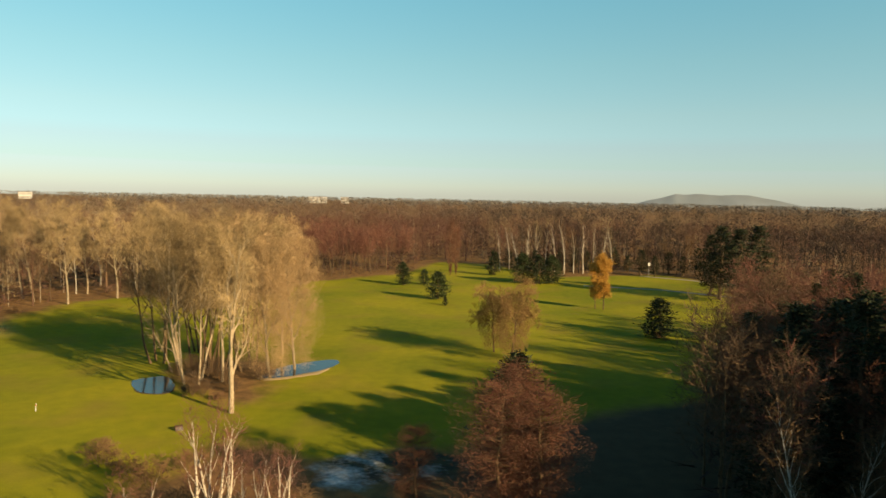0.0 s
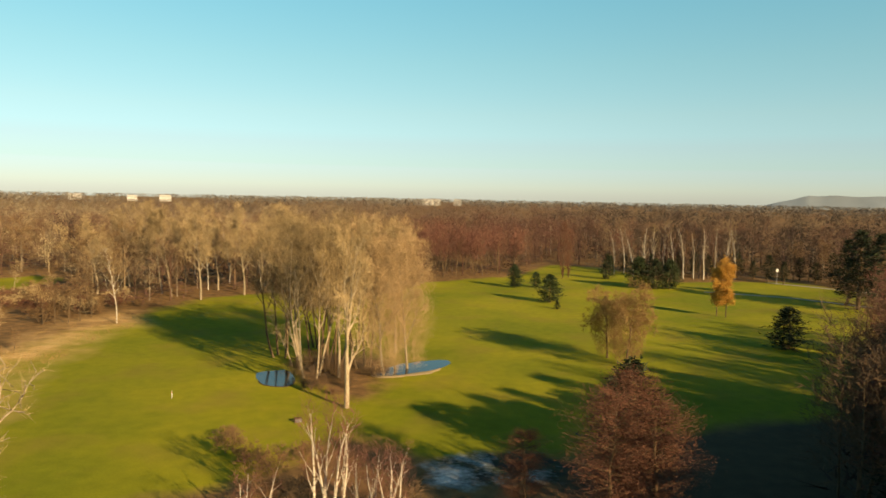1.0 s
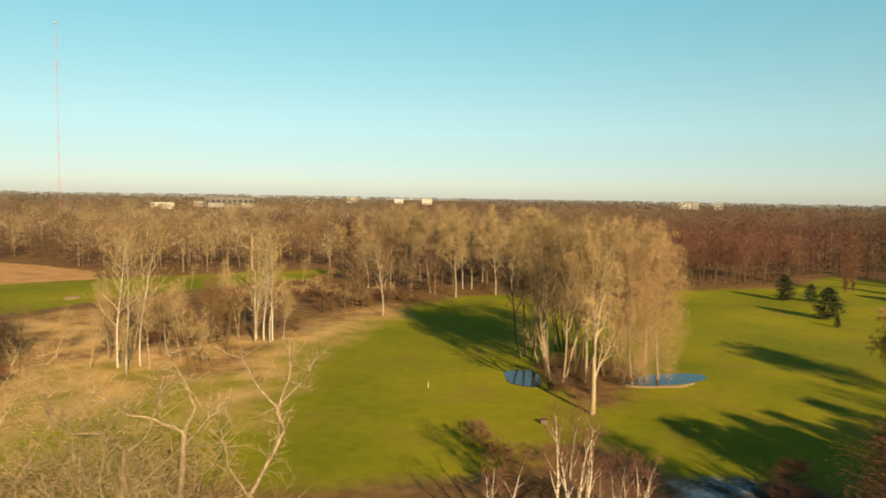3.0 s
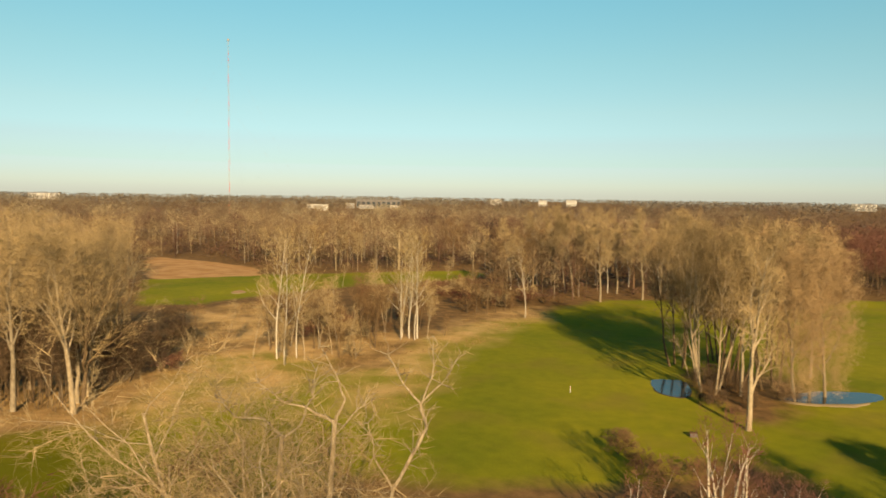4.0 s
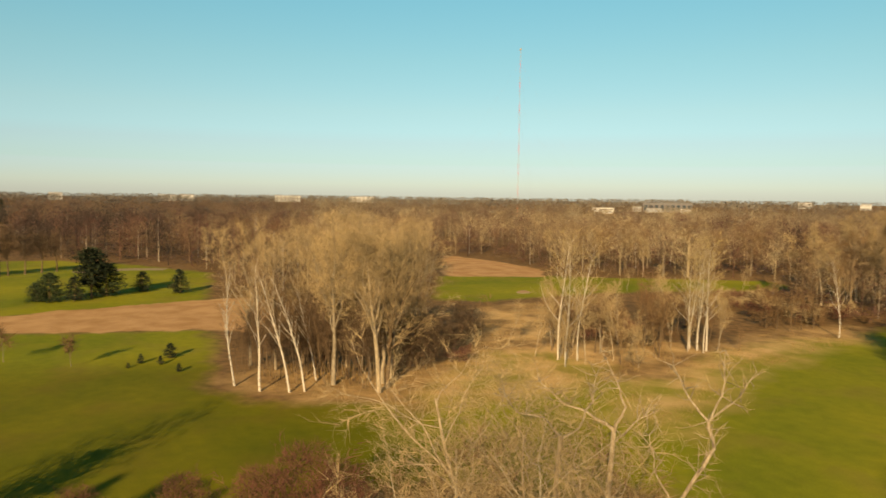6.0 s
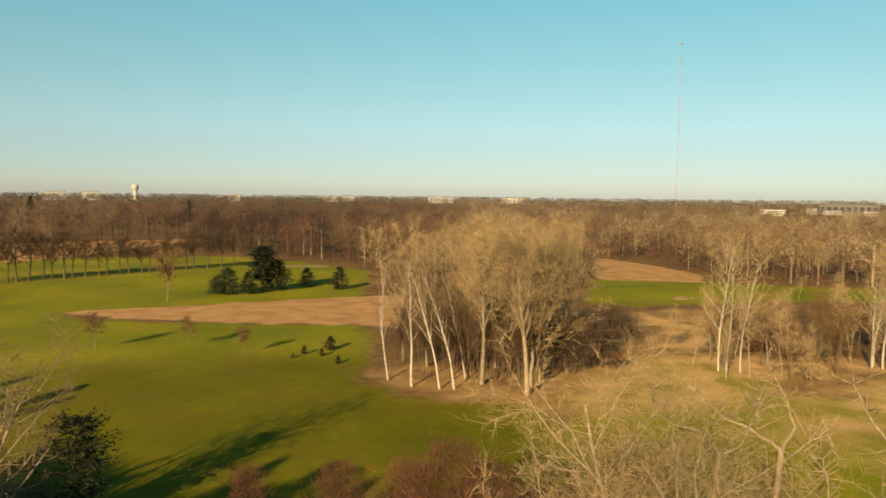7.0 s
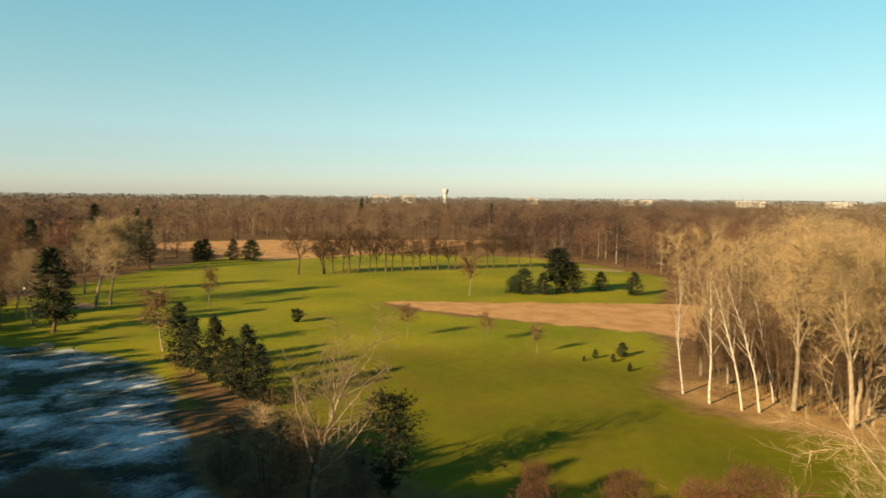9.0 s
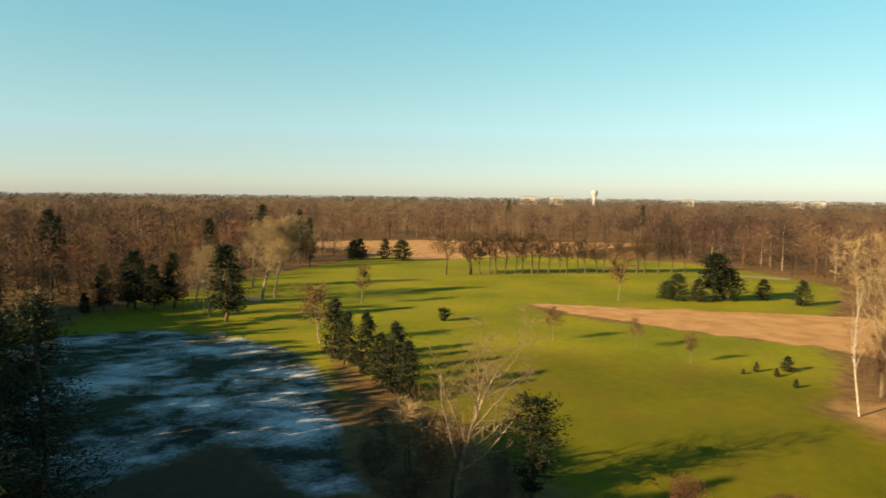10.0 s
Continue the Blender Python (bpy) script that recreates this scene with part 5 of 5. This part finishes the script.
PALE_WALL = plain("pale cladding", (0.52, 0.50, 0.46), 0.8, 0, 0.1)
PANE_GREY = plain("grey window glass", (0.22, 0.23, 0.24), 0.25, 0, 0.5)


def building(name, label, turn, r, wide, deep, high, wall_mat, storeys, bays, pitched=False):
    """A far block: walls, a roof slab or a ridge, and its rows of windows as parts."""
    x, y = at_turn(turn, r)
    ob = thing(name, label, "building")
    ob.matrix_basis = pose(x, y, 0, 0, 0, turn)
    b = Builder()
    box(b, -wide / 2, wide / 2, -deep / 2, deep / 2, -0.5, high)
    put("wall", b.mesh("wall", wall_mat), ob)
    b = Builder()
    if pitched:
        k = high * 0.35
        w, d = wide / 2 + 0.8, deep / 2 + 0.8
        b.v = [(-w, -d, high + 0.01), (w, -d, high + 0.01), (w, d, high + 0.01), (-w, d, high + 0.01), (-w, 0, high + k), (w, 0, high + k)]
        b.f = [(0, 1, 5, 4), (2, 3, 4, 5), (0, 4, 3), (1, 2, 5), (0, 3, 2, 1)]
    else:
        box(b, -wide / 2 - 0.4, wide / 2 + 0.4, -deep / 2 - 0.4, deep / 2 + 0.4, high + 0.01, high + 0.9)
    put("roof", b.mesh("roof", DARK_ROOF), ob)
    b = Builder()
    sx, sz = wide / bays, high / storeys
    box(b, -sx * 0.3, sx * 0.3, -0.12, 0.0, -sz * 0.28, sz * 0.28)
    pane = b.mesh("window", GLASS_DARK if wall_mat is DARK_ROOF else PANE_GREY)
    for i in range(bays):
        for j in range(storeys):
            o = put("window", pane, ob)
            o.location = (-wide / 2 + sx * (i + 0.5), -deep / 2, sz * (j + 0.5))
    return ob


for turn, r, wide, deep, high, mat, storeys, bays in (
        (51.5, 1500, 44, 30, 8.5, PALE_WALL, 1, 4), (51.2, 1330, 20, 14, 7.5, PALE_WALL, 1, 3), (48.9, 1540, 18, 20, 11.0, GREY_WALL, 2, 3),
        (47.6, 1500, 30, 24, 8.5, GREY_WALL, 1, 4), (45.2, 1480, 22, 20, 8.5, PALE_WALL, 1, 3), (46.6, 1580, 100, 40, 19.0, DARK_ROOF, 1, 9)):
    building("industrial_hall", "pale flat-roofed industrial hall beyond the woods", turn, r, wide, deep, high, mat, storeys, bays)
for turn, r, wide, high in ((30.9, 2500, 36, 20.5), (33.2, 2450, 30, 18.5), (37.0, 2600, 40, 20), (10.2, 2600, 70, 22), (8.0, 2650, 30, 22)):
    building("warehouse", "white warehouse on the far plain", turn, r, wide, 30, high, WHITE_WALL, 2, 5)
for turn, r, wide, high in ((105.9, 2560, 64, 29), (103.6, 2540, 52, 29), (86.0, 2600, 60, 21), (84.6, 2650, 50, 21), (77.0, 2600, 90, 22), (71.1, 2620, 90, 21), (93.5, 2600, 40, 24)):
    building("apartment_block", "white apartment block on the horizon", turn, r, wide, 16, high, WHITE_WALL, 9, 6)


def water_tower(turn, r):
    x, y = at_turn(turn, r)
    ob = thing("water_tower", "white water tower with a wide drum on the horizon", "water tower")
    ob.matrix_basis = pose(x, y, 0)
    b = Builder()
    b.tube([Vector((0, 0, z)) for z in (-0.5, 20, 36)], [7, 6, 7], 16)
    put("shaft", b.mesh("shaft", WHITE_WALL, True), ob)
    b = Builder()
    b.tube([Vector((0, 0, z)) for z in (36.01, 40, 50, 53, 54)], [7.1, 10.5, 10.5, 8, 0.5], 20)
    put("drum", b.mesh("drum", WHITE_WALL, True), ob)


water_tower(100.6, 2500)


def radio_mast(turn, r, high):
    """A guyed lattice mast, painted in red and white lengths."""
    x, y = at_turn(turn, r)
    ob = thing("radio_mast", "very tall thin guyed lattice mast in red and white", "mast")
    ob.matrix_basis = pose(x, y, 0)
    w, n = 0.7, 16
    step = high / n
    corners = [Vector((w * math.cos(a), w * math.sin(a), 0)) for a in (0.3, 2.4, 4.5)]
    for i in range(n):
        b = Builder()
        z0, z1 = i * step, (i + 1) * step
        for c in corners:
            b.tube([c + UP * z0, c + UP * z1], [0.085, 0.085], 4)
        k = 5
        for j in range(k):
            for q in range(3):
                c, d = corners[q], corners[(q + 1) % 3]
                za, zb = z0 + step * j / k, z0 + step * (j + 1) / k
                b.tube([c + UP * za, d + UP * zb], [0.03, 0.03], 3)
        put("section", b.mesh("section", RED_PAINT if i % 2 == 0 else GREY_WALL), ob)
    for lvl in (0.32, 0.62, 0.93):
        for a in (0.3, 2.4, 4.5):
            b = Builder()
            d = Vector((math.cos(a), math.sin(a), 0))
            b.tube([d * w + UP * high * lvl, d * high * 0.6], [0.03, 0.03], 3)
            put("guy_wire", b.mesh("guy_wire", GREY_WALL), ob)
    b = Builder()
    b.tube([Vector((0, 0, high + z)) for z in (0, 0.4, 3.4, 3.8)], [0.4, 1.5, 1.5, 0.3], 10)
    put("top_platform", b.mesh("top_platform", GREY_WALL), ob)


radio_mast(58.35, 1100, 254)


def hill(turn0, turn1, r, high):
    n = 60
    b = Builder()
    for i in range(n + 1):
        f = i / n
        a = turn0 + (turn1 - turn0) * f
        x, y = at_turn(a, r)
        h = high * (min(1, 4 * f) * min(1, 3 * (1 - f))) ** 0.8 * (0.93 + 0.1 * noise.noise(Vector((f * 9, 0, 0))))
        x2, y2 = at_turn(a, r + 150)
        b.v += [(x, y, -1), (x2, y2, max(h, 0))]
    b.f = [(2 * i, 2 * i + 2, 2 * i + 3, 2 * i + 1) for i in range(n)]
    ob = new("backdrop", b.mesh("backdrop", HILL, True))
    tagged(ob, "low hill on the horizon, blue haze put into its colour", "hill", kind="structure")


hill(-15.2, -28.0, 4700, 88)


# ---- small things on the course ----
def flagstick(x, y, high, label):
    ob = thing("flagstick", label, "flagstick")
    ob.matrix_basis = pose(x, y, 0)
    b = Builder()
    b.tube([Vector((0, 0, -0.1)), Vector((0, 0, high))], [0.035, 0.03], 8)
    put("pole", b.mesh("pole", WHITE_PAINT), ob)
    b = Builder()
    for i in range(7):
        s = i / 6
        b.v += [(0.03 + 0.5 * s, 0.06 * math.sin(5 * s), high - 0.05 - 0.05 * s), (0.03 + 0.5 * s, 0.06 * math.sin(5 * s + 0.3), high - 0.45 - 0.04 * s)]
    b.f = [(2 * i, 2 * i + 1, 2 * i + 3, 2 * i + 2) for i in range(6)]
    flag = put("flag", b.mesh("flag", FLAG_CLOTH, True), ob)
    md = flag.modifiers.new("thickness", "SOLIDIFY")
    md.thickness = 0.01


flagstick(-109.5, -88.3, 2.1, "golf flagstick with a yellow flag on the green")


def marker_post(x, y, high):
    ob = thing("marker_post", "short white distance marker post on the fairway", "post")
    ob.matrix_basis = pose(x, y, 0)
    b = Builder()
    b.tube([Vector((0, 0, z)) for z in (-0.1, high - 0.08, high)], [0.04, 0.04, 0.02], 8)
    put("post", b.mesh("post", WHITE_PAINT, True), ob)
    b = Builder()
    b.tube([Vector((0, 0, z)) for z in (high * 0.7, high * 0.85)], [0.043, 0.043], 8)
    put("band", b.mesh("band", RED_PAINT), ob)


marker_post(-54.5, 92.3, 1.1)


def lamp_post(x, y, high):
    ob = thing("sign_post", "tall post with a white board beside the path", "sign")
    ob.matrix_basis = pose(x, y, 0)
    b = Builder()
    b.tube([Vector((0, 0, -0.1)), Vector((0, 0, high))], [0.08, 0.06], 8)
    put("post", b.mesh("post", GREY_WALL), ob)
    b = Builder()
    box(b, -0.38, 0.38, -0.12, -0.07, high - 1.3, high - 0.1)
    put("board", b.mesh("board", WHITE_PAINT), ob)


lamp_post(82, 274, 6.0)


def street_lamp(x, y, high):
    ob = thing("lamp_post", "slim dark lamp post among the pines", "lamp post")
    ob.matrix_basis = pose(x, y, 0)
    b = Builder()
    b.tube([Vector((0, 0, z)) for z in (-0.1, 0.6, 0.7, high)], [0.11, 0.1, 0.07, 0.05], 8)
    put("post", b.mesh("post", DARK_ROOF, True), ob)
    b = Builder()
    b.tube([Vector((0, 0, z)) for z in (high, high + 0.1, high + 0.5, high + 0.6)], [0.08, 0.35, 0.4, 0.1], 10)
    put("head", b.mesh("head", GREY_WALL, True), ob)


street_lamp(-129.7, -116.3, 8.6)


def tee_box(x, y, turn):
    """A low wooden box beside the tee: boarded sides, a lid and feet."""
    ob = thing("litter_box", "low dark wooden box with a lid on the turf", "box")
    ob.matrix_basis = pose(x, y, 0, 0, 0, turn) @ Matrix.Scale(0.75, 4)
    b = Builder()
    box(b, -0.03, 0.03, -0.35, 0.35, 0.08, 0.75)
    side = b.mesh("side_panel", DARK_ROOF)
    for s in (-0.55, 0.55):
        put("side_panel", side, ob).location = (s, 0, 0)
    b = Builder()
    box(b, -0.52, 0.52, -0.03, 0.03, 0.08, 0.75)
    panel = b.mesh("front_panel", DARK_ROOF)
    for s in (-0.32, 0.32):
        put("front_panel", panel, ob).location = (0, s, 0)
    b = Builder()
    box(b, -0.62, 0.62, -0.42, 0.42, 0.755, 0.82)
    put("lid", b.mesh("lid", DARK_MUD), ob)
    b = Builder()
    box(b, -0.05, 0.05, -0.05, 0.05, -0.05, 0.08)
    foot = b.mesh("foot", DARK_ROOF)
    for sx in (-0.5, 0.5):
        for sy in (-0.28, 0.28):
            put("foot", foot, ob).location = (sx, sy, 0)


tee_box(-32.7, 85.9, 30)


# variants that found no place are taken out again
for ob in [o for o in scene.objects if "tall" in o and "used" not in o]:
    for child in list(ob.children):
        bpy.data.objects.remove(child)
    bpy.data.objects.remove(ob)
